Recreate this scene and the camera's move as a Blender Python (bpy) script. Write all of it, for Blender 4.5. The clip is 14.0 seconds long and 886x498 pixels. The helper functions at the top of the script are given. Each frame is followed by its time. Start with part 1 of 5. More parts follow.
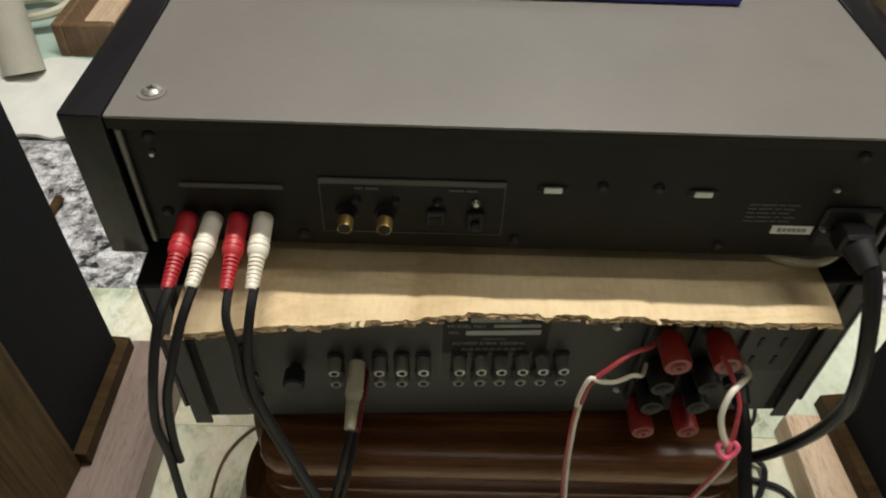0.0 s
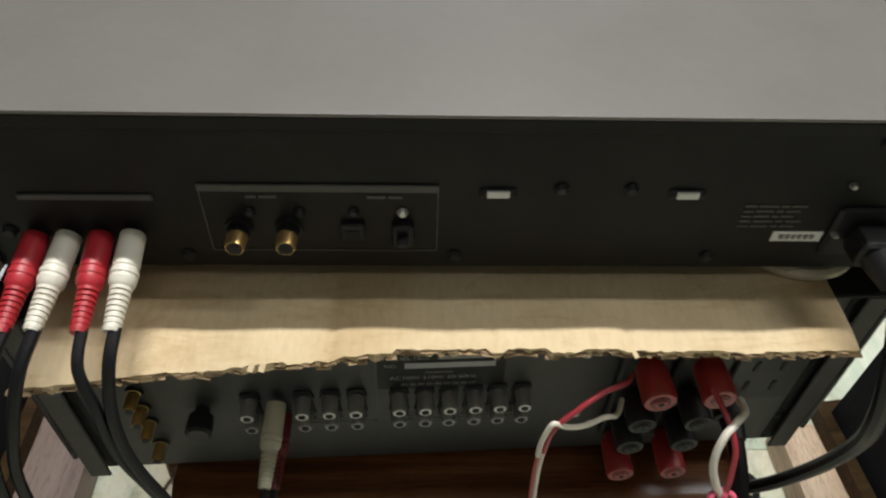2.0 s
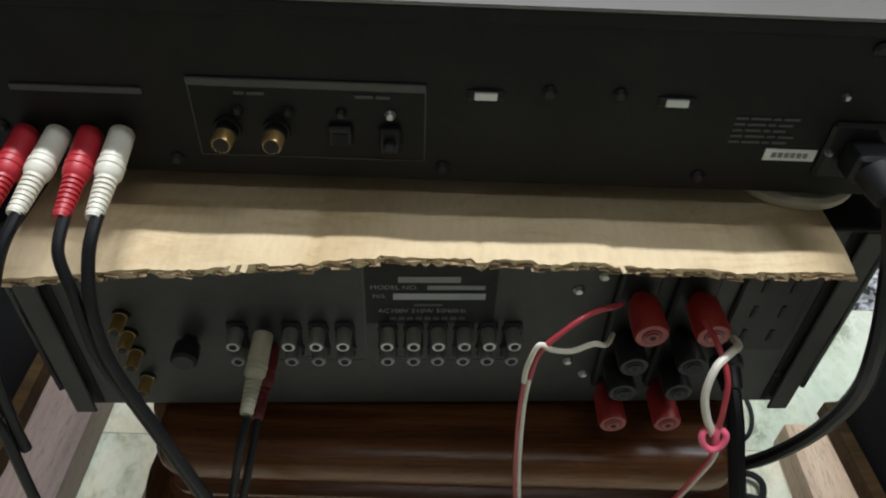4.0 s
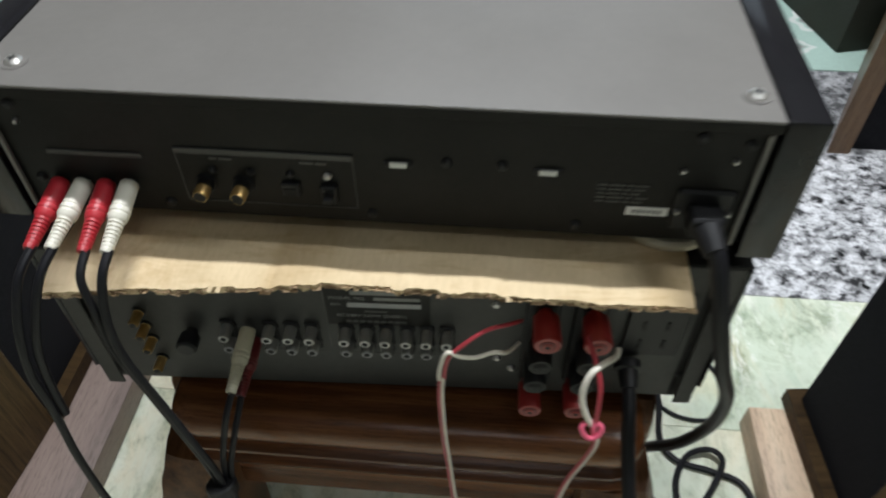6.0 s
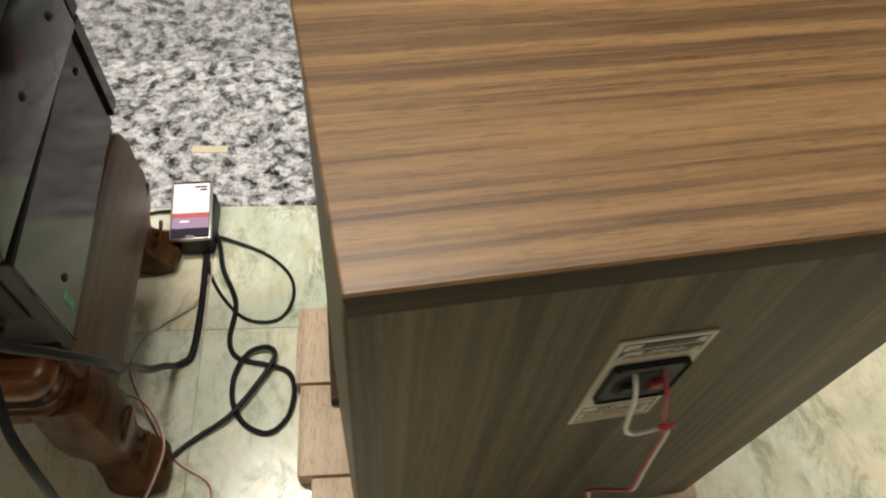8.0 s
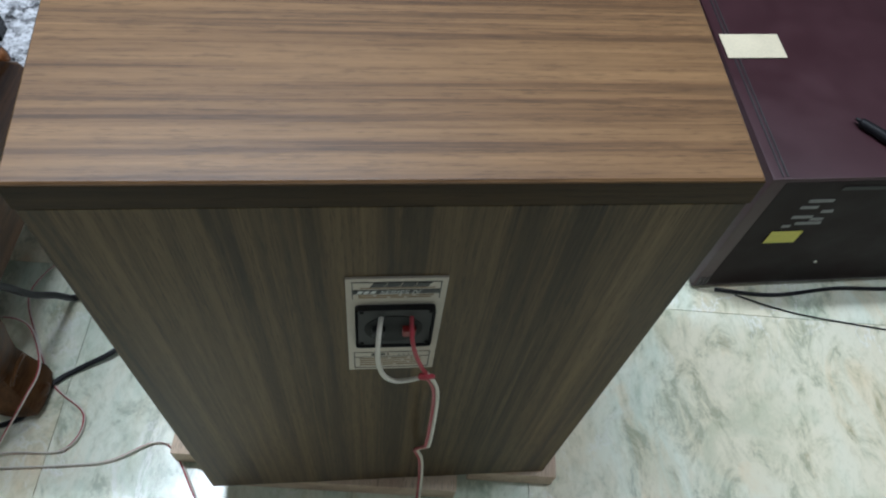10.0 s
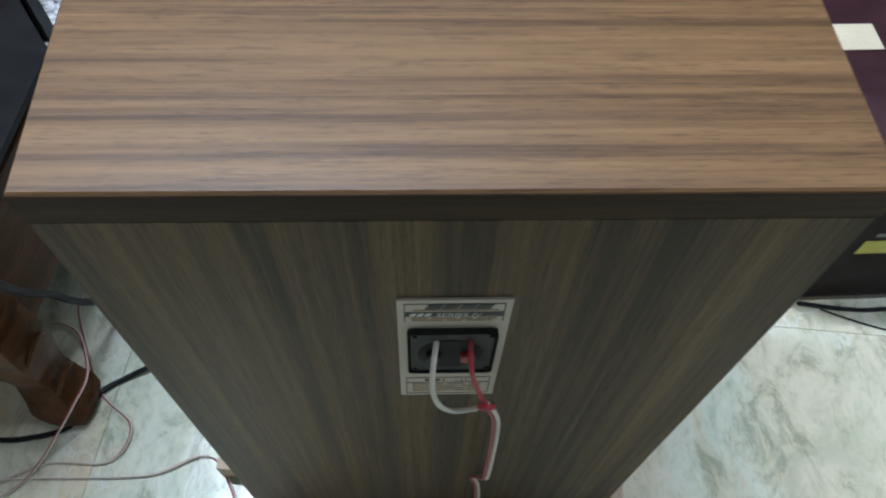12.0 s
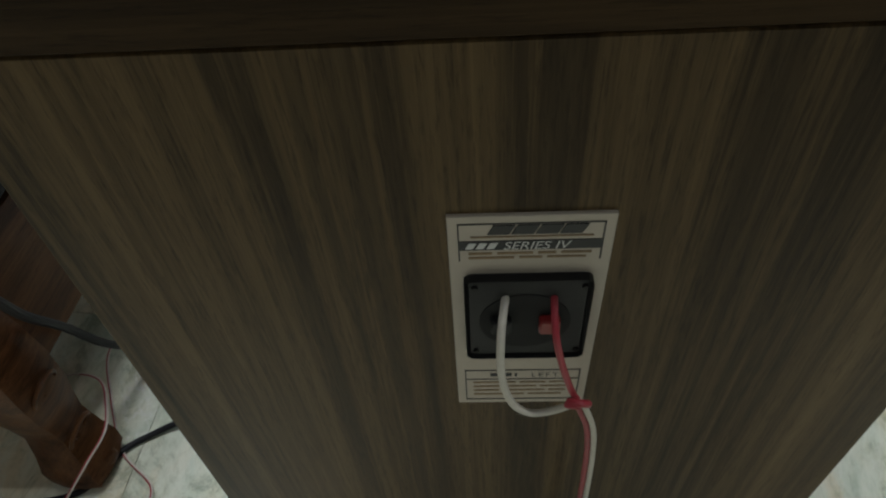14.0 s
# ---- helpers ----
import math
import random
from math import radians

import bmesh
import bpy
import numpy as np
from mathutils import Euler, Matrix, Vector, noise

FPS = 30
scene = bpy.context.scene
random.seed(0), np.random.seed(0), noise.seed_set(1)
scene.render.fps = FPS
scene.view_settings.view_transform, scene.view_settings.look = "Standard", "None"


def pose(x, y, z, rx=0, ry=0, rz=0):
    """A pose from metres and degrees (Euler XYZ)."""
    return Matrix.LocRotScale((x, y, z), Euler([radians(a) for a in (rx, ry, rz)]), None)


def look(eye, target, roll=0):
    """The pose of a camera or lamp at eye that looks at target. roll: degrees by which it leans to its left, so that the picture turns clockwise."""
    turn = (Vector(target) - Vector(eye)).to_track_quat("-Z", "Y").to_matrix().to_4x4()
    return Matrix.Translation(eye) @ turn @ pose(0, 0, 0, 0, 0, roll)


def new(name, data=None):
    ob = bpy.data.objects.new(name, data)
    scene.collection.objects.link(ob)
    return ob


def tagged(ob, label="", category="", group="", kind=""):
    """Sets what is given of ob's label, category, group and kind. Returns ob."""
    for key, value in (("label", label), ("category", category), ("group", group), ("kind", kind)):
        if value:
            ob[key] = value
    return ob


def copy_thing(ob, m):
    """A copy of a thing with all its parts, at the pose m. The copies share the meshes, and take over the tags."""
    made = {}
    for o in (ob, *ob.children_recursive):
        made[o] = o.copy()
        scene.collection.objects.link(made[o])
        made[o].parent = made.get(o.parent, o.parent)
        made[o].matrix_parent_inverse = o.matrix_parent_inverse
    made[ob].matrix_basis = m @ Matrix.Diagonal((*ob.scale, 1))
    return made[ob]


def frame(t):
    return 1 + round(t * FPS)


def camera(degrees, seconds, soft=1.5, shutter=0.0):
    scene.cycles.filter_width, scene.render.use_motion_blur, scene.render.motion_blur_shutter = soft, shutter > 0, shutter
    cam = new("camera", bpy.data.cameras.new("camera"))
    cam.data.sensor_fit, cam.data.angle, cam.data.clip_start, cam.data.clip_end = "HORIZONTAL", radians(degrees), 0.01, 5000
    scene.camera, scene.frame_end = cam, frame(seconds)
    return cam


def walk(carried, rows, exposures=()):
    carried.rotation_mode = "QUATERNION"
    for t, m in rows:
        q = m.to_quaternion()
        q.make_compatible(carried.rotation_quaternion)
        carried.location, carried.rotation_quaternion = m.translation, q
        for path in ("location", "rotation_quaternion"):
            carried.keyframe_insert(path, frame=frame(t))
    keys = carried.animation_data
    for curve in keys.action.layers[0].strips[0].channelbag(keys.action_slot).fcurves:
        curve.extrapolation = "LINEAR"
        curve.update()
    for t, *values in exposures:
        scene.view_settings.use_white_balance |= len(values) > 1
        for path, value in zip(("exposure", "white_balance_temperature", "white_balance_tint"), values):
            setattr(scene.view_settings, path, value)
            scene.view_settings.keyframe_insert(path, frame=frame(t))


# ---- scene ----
cam = camera(63.0, 14.0, soft=2.1, shutter=0.4)
PATH = [
    (0, (-0.002, 0.004, 0.757), (0.028, 1.417, -0.659), 2.4),
    (0.5, (-0.003, 0.037, 0.736), (-0.005, 1.446, -0.684), 0.9),
    (1, (0.006, 0.063, 0.714), (0.047, 1.468, -0.709), 2.2),
    (1.5, (0.012, 0.08, 0.709), (0.07, 1.486, -0.713), 2.4),
    (2, (0.025, 0.067, 0.711), (0.103, 1.464, -0.718), 2.5),
    (2.5, (0.04, 0.047, 0.707), (0.11, 1.457, -0.71), 2.6),
    (3, (0.039, 0.036, 0.685), (0.073, 1.442, -0.737), 2.8),
    (3.2, (0.036, 0.035, 0.675), (0.078, 1.453, -0.735), 2.6),
    (5.3, (0.057, 0.015, 0.67), (0.033, 1.507, -0.661), 2.8),
    (5.5, (0.063, 0.011, 0.691), (0.004, 1.472, -0.675), 1.8),
    (6, (0.106, 0.0, 0.76), (-0.017, 1.372, -0.69), -0.3),
    (6.2, (0.138, -0.007, 0.804), (0.08, 1.324, -0.687), 0.1),
    (6.5, (0.204, -0.012, 0.856), (0.27, 1.284, -0.666), 2.2),
    (7, (0.321, -0.014, 0.896), (0.57, 1.155, -0.708), 5.8),
    (7.5, (0.424, 0.001, 0.916), (0.7, 1.071, -0.751), 8.9),
    (8, (0.523, -0.005, 0.927), (0.702, 1.059, -0.757), 6.9),
    (8.5, (0.627, -0.024, 0.938), (0.678, 1.09, -0.722), 7.8),
    (9, (0.696, -0.044, 0.925), (0.816, 1.006, -0.772), 8.7),
    (9.2, (0.702, -0.048, 0.924), (0.802, 0.997, -0.779), 9.6),
    (11.3, (0.708, -0.031, 0.937), (0.749, 1.027, -0.759), 4.9),
    (11.5, (0.711, -0.029, 0.927), (0.707, 0.973, -0.804), 3.4),
    (12, (0.701, -0.007, 0.886), (0.647, 1.036, -0.82), 2.3),
    (12.5, (0.692, -0.005, 0.837), (0.547, 1.093, -0.829), -1.3),
    (13, (0.695, -0.003, 0.793), (0.512, 1.119, -0.852), -4.9),
    (13.5, (0.701, -0.007, 0.76), (0.474, 1.167, -0.843), -6.7),
    (14, (0.702, -0.01, 0.738), (0.446, 1.252, -0.793), -5.4),
]
EXPOSURES = [(0.0, 0.22, 6850, 9), (1.5, 0.24, 6500, 9), (3.2, 0.21, 6050, 8), (5.5, 0.26, 5700, 8), (6.0, 0.33, 5900, 8), (6.5, 0.29, 6600, 9), (7.5, 0.23, 7200, 10), (8.0, 0.16, 7150, 10), (8.5, -0.03, 6600, 9), (9.0, 0.05, 5550, 7), (11.3, 0.09, 5250, 7), (12.5, 0.11, 5200, 7), (13.2, -0.10, 5350, 8), (14.0, -0.34, 5800, 9)]
walk(cam, [(t, look(eye, target, roll)) for t, eye, target, roll in PATH], EXPOSURES)

# ---- world and lamps ----
world = bpy.data.worlds.new("room_world")
scene.world = world
world.use_nodes = True
world.node_tree.nodes["Background"].inputs[0].default_value = (0.75, 0.85, 1.0, 1)
world.node_tree.nodes["Background"].inputs[1].default_value = 0.05


def area(name, m, power, sx, sy, colour):
    d = bpy.data.lights.new(name, "AREA")
    d.shape, d.size, d.size_y, d.energy, d.color = "RECTANGLE", sx, sy, power, colour
    ob = new(name, d)
    ob.matrix_world = m
    return ob


area("unseen_tube_glow", pose(0.15, 0.77, 2.66), 54, 1.2, 0.05, (1.0, 0.975, 0.94))
# Added fill lamps: one brightens the floor at right, one the backs.
area("unseen_tube_glow", pose(1.60, 0.40, 2.66), 17, 1.2, 0.05, (1.0, 0.97, 0.92))
area("unseen_tube_glow", pose(0.30, -0.95, 2.66), 3.5, 1.2, 0.05, (1.0, 0.97, 0.92))
# Added weak bluish fill from the far side; no opening is built there.
area("added_north_fill", look((0.3, 2.9, 1.3), (0.3, 0, 0.6)), 5, 1.6, 1.8, (0.85, 0.95, 1.0))


# ---- materials ----
def nodes_of(name):
    m = bpy.data.materials.new(name)
    m.use_nodes = True
    nt = m.node_tree
    return m, nt, nt.nodes["Principled BSDF"]


def coords(nt, scale=(1, 1, 1), turn=(0, 0, 0), random_shift=False):
    tc = nt.nodes.new("ShaderNodeTexCoord")
    mp = nt.nodes.new("ShaderNodeMapping")
    mp.inputs["Scale"].default_value = scale
    mp.inputs["Rotation"].default_value = [radians(a) for a in turn]
    nt.links.new(tc.outputs["Object"], mp.inputs["Vector"])
    if random_shift:
        info = nt.nodes.new("ShaderNodeObjectInfo")
        mul = nt.nodes.new("ShaderNodeMath")
        mul.operation = "MULTIPLY"
        mul.inputs[1].default_value = 9.0
        nt.links.new(info.outputs["Random"], mul.inputs[0])
        comb = nt.nodes.new("ShaderNodeCombineXYZ")
        for a in "XYZ":
            nt.links.new(mul.outputs[0], comb.inputs[a])
        nt.links.new(comb.outputs[0], mp.inputs["Location"])
    return mp.outputs["Vector"]


def noise_tex(nt, vec, scale, detail=4.0, rough=0.55, distort=0.0):
    n = nt.nodes.new("ShaderNodeTexNoise")
    n.inputs["Scale"].default_value, n.inputs["Detail"].default_value = scale, detail
    n.inputs["Roughness"].default_value, n.inputs["Distortion"].default_value = rough, distort
    nt.links.new(vec, n.inputs["Vector"])
    return n.outputs["Fac"]


def ramp(nt, fac, stops):
    r = nt.nodes.new("ShaderNodeValToRGB")
    e = r.color_ramp.elements
    while len(e) < len(stops):
        e.new(0.5)
    for el, (p, c) in zip(e, stops):
        el.position, el.color = p, (*c, 1)
    nt.links.new(fac, r.inputs[0])
    return r.outputs["Color"]


def mixc(nt, a, b, fac, mode="MIX"):
    m = nt.nodes.new("ShaderNodeMix")
    m.data_type, m.blend_type = "RGBA", mode
    for sock, v in ((m.inputs[0], fac), (m.inputs[6], a), (m.inputs[7], b)):
        if isinstance(v, (int, float)):
            sock.default_value = v
        elif isinstance(v, tuple):
            sock.default_value = (*v, 1)
        else:
            nt.links.new(v, sock)
    return m.outputs[2]


def bump(nt, bsdf, height, strength, distance):
    b = nt.nodes.new("ShaderNodeBump")
    b.inputs["Strength"].default_value, b.inputs["Distance"].default_value = strength, distance
    nt.links.new(height, b.inputs["Height"])
    nt.links.new(b.outputs[0], bsdf.inputs["Normal"])


def plain(name, colour, rough=0.5, metal=0.0, vary=0.12, scale=60.0, relief=0.0, coat=0.0, dust=0.0, spec=0.5):
    """Paint, plastic or metal with a fine grain and larger stains."""
    m, nt, b = nodes_of(name)
    vec = coords(nt)
    fine, broad = noise_tex(nt, vec, scale * 6), noise_tex(nt, vec, scale * 0.25, 5)
    lo = tuple(c * (1 - vary) for c in colour)
    hi = tuple(min(1, c * (1 + vary)) for c in colour)
    col = mixc(nt, ramp(nt, fine, ((0.3, lo), (0.7, hi))), ramp(nt, broad, ((0.35, lo), (0.65, hi))), 0.5)
    if dust:
        col = mixc(nt, col, (0.35, 0.33, 0.30), ramp(nt, noise_tex(nt, vec, 22, 6, 0.7), ((0.45, (0, 0, 0)), (0.8, (dust, dust, dust)))))
    nt.links.new(col, b.inputs["Base Color"])
    rr = ramp(nt, broad, ((0.3, (rough * 0.85,) * 3), (0.7, (min(1, rough * 1.15),) * 3)))
    nt.links.new(rr, b.inputs["Roughness"])
    b.inputs["Metallic"].default_value = metal
    b.inputs["Coat Weight"].default_value = coat
    b.inputs["Specular IOR Level"].default_value = spec
    if relief:
        bump(nt, b, fine, 0.5, relief)
    return m


def veneer(name, dark, mid, light, grain, rough=0.38, streak=26.0, coat=0.0, spec=0.5, lines=0.35):
    """Wood veneer; grain names the axis along which the figure runs."""
    m, nt, b = nodes_of(name)
    sc = {"x": (0.035, 1, 1), "y": (1, 0.05, 1), "z": (1, 1, 0.035)}[grain]
    warp = nt.nodes.new("ShaderNodeVectorMath")
    warp.operation = "MULTIPLY_ADD"
    nt.links.new(noise_tex(nt, coords(nt, tuple(v * (2.0 if v < 1 else 0.12) for v in sc)), 55, 3), warp.inputs[0])
    warp.inputs[1].default_value = (0.022, 0.022, 0.022)
    nt.links.new(coords(nt, sc), warp.inputs[2])
    vec = warp.outputs[0]
    broad = noise_tex(nt, vec, streak, 3, 0.6, 0.5)
    band = noise_tex(nt, vec, streak * 4.5, 7, 0.72, 0.25)
    sc2 = tuple(v * (0.30 if v < 1 else 1) for v in sc)
    line = noise_tex(nt, coords(nt, sc2), streak * 2.2, 8, 0.75, 0.1)
    pore = noise_tex(nt, coords(nt, tuple(v * (2.2 if v < 1 else 1) for v in sc)), 520, 3, 0.8)
    col = mixc(nt, ramp(nt, broad, ((0.36, dark), (0.5, mid), (0.64, light))), ramp(nt, band, ((0.36, dark), (0.5, mid), (0.64, light))), 0.5)
    col = mixc(nt, col, ramp(nt, line, ((0.38, tuple(c * 0.5 for c in dark)), (0.45, dark), (0.50, mid), (0.62, light))), lines)
    col = mixc(nt, col, ramp(nt, pore, ((0.36, (0.25, 0.22, 0.2)), (0.48, (1, 1, 1)))), 0.45, "MULTIPLY")
    nt.links.new(col, b.inputs["Base Color"])
    b.inputs["Roughness"].default_value = rough
    b.inputs["Coat Weight"].default_value = coat
    b.inputs["Coat Roughness"].default_value = 0.15
    b.inputs["Specular IOR Level"].default_value = spec
    bump(nt, b, pore, 0.25, 0.0004)
    return m


def marble(name, pale, stain, grey, rough=0.16):
    """Polished cream marble: green-grey and ochre drifts under short white veins, with a faintly broken surface."""
    m, nt, b = nodes_of(name)
    vec = coords(nt, (1.0, 0.6, 1.0), (0, 0, 38), random_shift=True)
    cloud = noise_tex(nt, vec, 9.0, 7, 0.62, 0.9)
    drift = noise_tex(nt, vec, 3.2, 5, 0.6, 0.6)
    crust = noise_tex(nt, vec, 22.0, 10, 0.72, 0.5)
    vein = noise_tex(nt, vec, 11.0, 9, 0.66, 0.7)
    chip = noise_tex(nt, vec, 120.0, 5, 0.65, 0.6)
    gate = noise_tex(nt, vec, 6.0, 4, 0.5)
    white = (0.90, 0.90, 0.85)
    col = mixc(nt, ramp(nt, cloud, ((0.34, grey), (0.47, pale), (0.55, pale), (0.66, stain))), ramp(nt, drift, ((0.38, grey), (0.49, pale), (0.60, stain))), 0.5)
    col = mixc(nt, col, ramp(nt, crust, ((0.38, (0.52, 0.55, 0.49)), (0.46, (0.86, 0.87, 0.83)), (0.54, (1, 1, 1)))), 0.9, "MULTIPLY")
    line = ramp(nt, vein, ((0.485, (0, 0, 0)), (0.503, (1, 1, 1)), (0.521, (0, 0, 0))))
    col = mixc(nt, col, white, mixc(nt, line, ramp(nt, gate, ((0.50, (0, 0, 0)), (0.62, (0.8, 0.8, 0.8)))), 1.0, "MULTIPLY"))
    col = mixc(nt, col, ramp(nt, chip, ((0.34, (0.72, 0.71, 0.64)), (0.50, (1, 1, 1)))), 0.35, "MULTIPLY")
    nt.links.new(col, b.inputs["Base Color"])
    nt.links.new(ramp(nt, crust, ((0.35, (rough * 1.7,) * 3), (0.65, (rough * 0.8,) * 3))), b.inputs["Roughness"])
    bump(nt, b, crust, 0.22, 0.003)
    return m


def granite(name, lift=1.0, rough=0.22):
    m, nt, b = nodes_of(name)
    vec = coords(nt, (1.0, 1.15, 1.0), random_shift=True)
    warp = noise_tex(nt, vec, 26, 4)
    vo = nt.nodes.new("ShaderNodeTexVoronoi")
    vo.inputs["Scale"].default_value = 66
    vo.inputs["Randomness"].default_value = 1.0
    add = nt.nodes.new("ShaderNodeVectorMath")
    add.operation = "MULTIPLY_ADD"
    nt.links.new(warp, add.inputs[0])
    add.inputs[1].default_value = (0.02, 0.02, 0.02)
    nt.links.new(vec, add.inputs[2])
    nt.links.new(add.outputs[0], vo.inputs["Vector"])
    sep = nt.nodes.new("ShaderNodeSeparateColor")
    nt.links.new(vo.outputs["Color"], sep.inputs[0])
    g = lambda v: (v * lift, v * lift * 1.0, v * lift * 1.03)
    cell = ramp(nt, sep.outputs[0], ((0.0, g(0.02)), (0.22, g(0.12)), (0.45, g(0.45)), (0.8, g(0.80))))
    blot = noise_tex(nt, vec, 42, 7, 0.72, 0.35)
    col = mixc(nt, cell, ramp(nt, blot, ((0.42, g(0.012)), (0.47, g(0.20)), (0.52, g(0.66)), (0.64, g(0.88)))), 0.62)
    speck = noise_tex(nt, vec, 210, 4, 0.7)
    col = mixc(nt, col, ramp(nt, speck, ((0.36, (0.15, 0.15, 0.17)), (0.47, (1, 1, 1)))), 0.7, "MULTIPLY")
    nt.links.new(col, b.inputs["Base Color"])
    b.inputs["Roughness"].default_value = rough
    return m


def cardboard_mat():
    m, nt, b = nodes_of("cardboard")
    vec = coords(nt, (1, 0.25, 1))
    flute = noise_tex(nt, coords(nt, (1, 0.02, 1)), 150, 2)
    stain = noise_tex(nt, coords(nt), 16, 6, 0.65)
    fibre = noise_tex(nt, vec, 400, 3)
    col = mixc(nt, ramp(nt, stain, ((0.3, (0.53, 0.41, 0.24)), (0.65, (0.74, 0.595, 0.38)))), ramp(nt, fibre, ((0.3, (0.54, 0.41, 0.235)), (0.7, (0.70, 0.555, 0.35)))), 0.4)
    band = noise_tex(nt, coords(nt, (1, 0.12, 1)), 30, 4, 0.6)
    col = mixc(nt, col, ramp(nt, band, ((0.36, (0.80, 0.74, 0.64)), (0.50, (1, 1, 1)))), 0.6, "MULTIPLY")
    scuff = noise_tex(nt, coords(nt, (0.3, 1, 1)), 60, 6, 0.7, 0.5)
    col = mixc(nt, col, ramp(nt, scuff, ((0.36, (0.74, 0.66, 0.54)), (0.46, (1, 1, 1)))), 0.5, "MULTIPLY")
    nt.links.new(col, b.inputs["Base Color"])
    b.inputs["Roughness"].default_value = 0.85
    bump(nt, b, flute, 0.15, 0.0012)
    return m


def grille_mat():
    m, nt, b = nodes_of("grille_cloth")
    vec = coords(nt)
    wv = noise_tex(nt, vec, 900, 2)
    nt.links.new(ramp(nt, wv, ((0.35, (0.006, 0.006, 0.008)), (0.7, (0.022, 0.022, 0.026)))), b.inputs["Base Color"])
    b.inputs["Roughness"].default_value = 0.9
    b.inputs["Specular IOR Level"].default_value = 0.15
    bump(nt, b, wv, 0.6, 0.001)
    return m


CREAM = marble("cream_marble", (0.81, 0.83, 0.69), (0.80, 0.68, 0.46), (0.47, 0.58, 0.45))
GROUT = plain("tile_grout", (0.60, 0.58, 0.50), 0.9)
GRANITE = granite("speckled_granite", 1.0)
# Rougher copy of the granite, darkened for the shaded strip beyond.
GRANITE_SHADED = granite("shaded_granite", 0.72, 0.5)
GREEN = plain("pale_green_mat", (0.45, 0.60, 0.53), 0.5, vary=0.08, scale=20)
MOTIF_WHITE = plain("printed_white", (0.72, 0.76, 0.72), 0.5)
MOTIF_BROWN = plain("printed_brown_grey", (0.34, 0.36, 0.33), 0.5, vary=0.4, scale=40)
# Unseen walls and ceiling are kept dark so little light bounces back.
WALL = plain("dim_wall_paint", (0.20, 0.20, 0.18), 0.8, vary=0.05, scale=4)
CEIL = plain("dim_ceiling_paint", (0.42, 0.42, 0.42), 0.9, vary=0.03, scale=4)
COVER = plain("grey_brown_steel_paint", (0.150, 0.141, 0.130), 0.42, vary=0.05, scale=30, relief=0.0002, dust=0.04)
BLACK_STEEL = plain("black_steel_paint", (0.0105, 0.0100, 0.0092), 0.5, vary=0.25, scale=40, dust=0.025, spec=0.17)
DARK_STEEL = plain("charcoal_steel_paint", (0.028, 0.028, 0.0272), 0.5, vary=0.2, scale=40, dust=0.06, spec=0.35)
GLOSS_BLACK = plain("gloss_black_lacquer", (0.012, 0.0115, 0.013), 0.13, vary=0.2, scale=30, coat=0.03, spec=0.34)
CHEEK_TOP = plain("dark_grey_lacquer", (0.040, 0.036, 0.038), 0.35, vary=0.2, scale=30)
BLACK_PLASTIC = plain("black_plastic", (0.013, 0.013, 0.014), 0.5, vary=0.2, spec=0.3)
SIDE_GLOSS = plain("dark_satin_steel_paint", (0.008, 0.008, 0.010), 0.13, vary=0.2, spec=0.26)
RUBBER = plain("black_cable_rubber", (0.009, 0.009, 0.011), 0.5, vary=0.2, dust=0.02, spec=0.22)
PAD_CREAM = plain("cream_plastic_foot", (0.55, 0.50, 0.38), 0.5)
RED_PLASTIC = plain("red_plastic", (0.42, 0.022, 0.032), 0.42, vary=0.12)
# Red plastic darkened for shade on the lower plug and terminal end rings.
RED_SHADE = plain("shaded_red_plastic", (0.12, 0.010, 0.012), 0.5)
POST_RED = plain("terminal_red_plastic", (0.26, 0.020, 0.018), 0.4, vary=0.15)
WHITE_PLASTIC = plain("ivory_plastic", (0.70, 0.67, 0.57), 0.45, vary=0.06)
IVORY_AGED = plain("aged_ivory_plastic", (0.50, 0.48, 0.36), 0.5, vary=0.1, dust=0.2)
GOLD = plain("gold_plate", (0.62, 0.42, 0.16), 0.34, metal=0.85, vary=0.12)
NICKEL = plain("nickel_plate", (0.42, 0.41, 0.40), 0.32, metal=0.9, vary=0.12)
SOCKET_GREY = plain("dull_tin_plate", (0.24, 0.24, 0.225), 0.4, metal=0.35, vary=0.12)
STEEL = plain("bright_steel", (0.70, 0.68, 0.64), 0.3, metal=0.9)
DARK_HOLE = plain("dark_recess", (0.006, 0.006, 0.006), 0.8)
LABEL_GREEN = plain("green_label_paper", (0.10, 0.30, 0.15), 0.6)
LABEL_WHITE = plain("white_label_paper", (0.72, 0.72, 0.70), 0.6, vary=0.05)
PRINT_GREY = plain("grey_print", (0.065, 0.065, 0.062), 0.6)
PRINT_DIM = plain("dim_grey_print", (0.20, 0.20, 0.20), 0.55)
LABEL_GREY = plain("pale_grey_strip", (0.30, 0.30, 0.32), 0.5)
INK = plain("black_ink", (0.02, 0.02, 0.02), 0.5)
PLATE = plain("aged_aluminium_label", (0.56, 0.49, 0.40), 0.45, vary=0.06, scale=30)
WIRE_RED = plain("red_wire_sleeve", (0.36, 0.035, 0.05), 0.4)
WIRE_WHITE = plain("white_wire_sleeve", (0.66, 0.62, 0.53), 0.4)
WIRE_PINK = plain("pink_wire_sleeve", (0.62, 0.10, 0.17), 0.4)
CARDBOARD = cardboard_mat()
CARD_TORN = plain("torn_cardboard_edge", (0.30, 0.21, 0.12), 0.9, vary=0.45, scale=90, relief=0.001)
GRILLE = grille_mat()
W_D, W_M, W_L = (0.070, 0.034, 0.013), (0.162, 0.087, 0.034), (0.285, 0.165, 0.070)
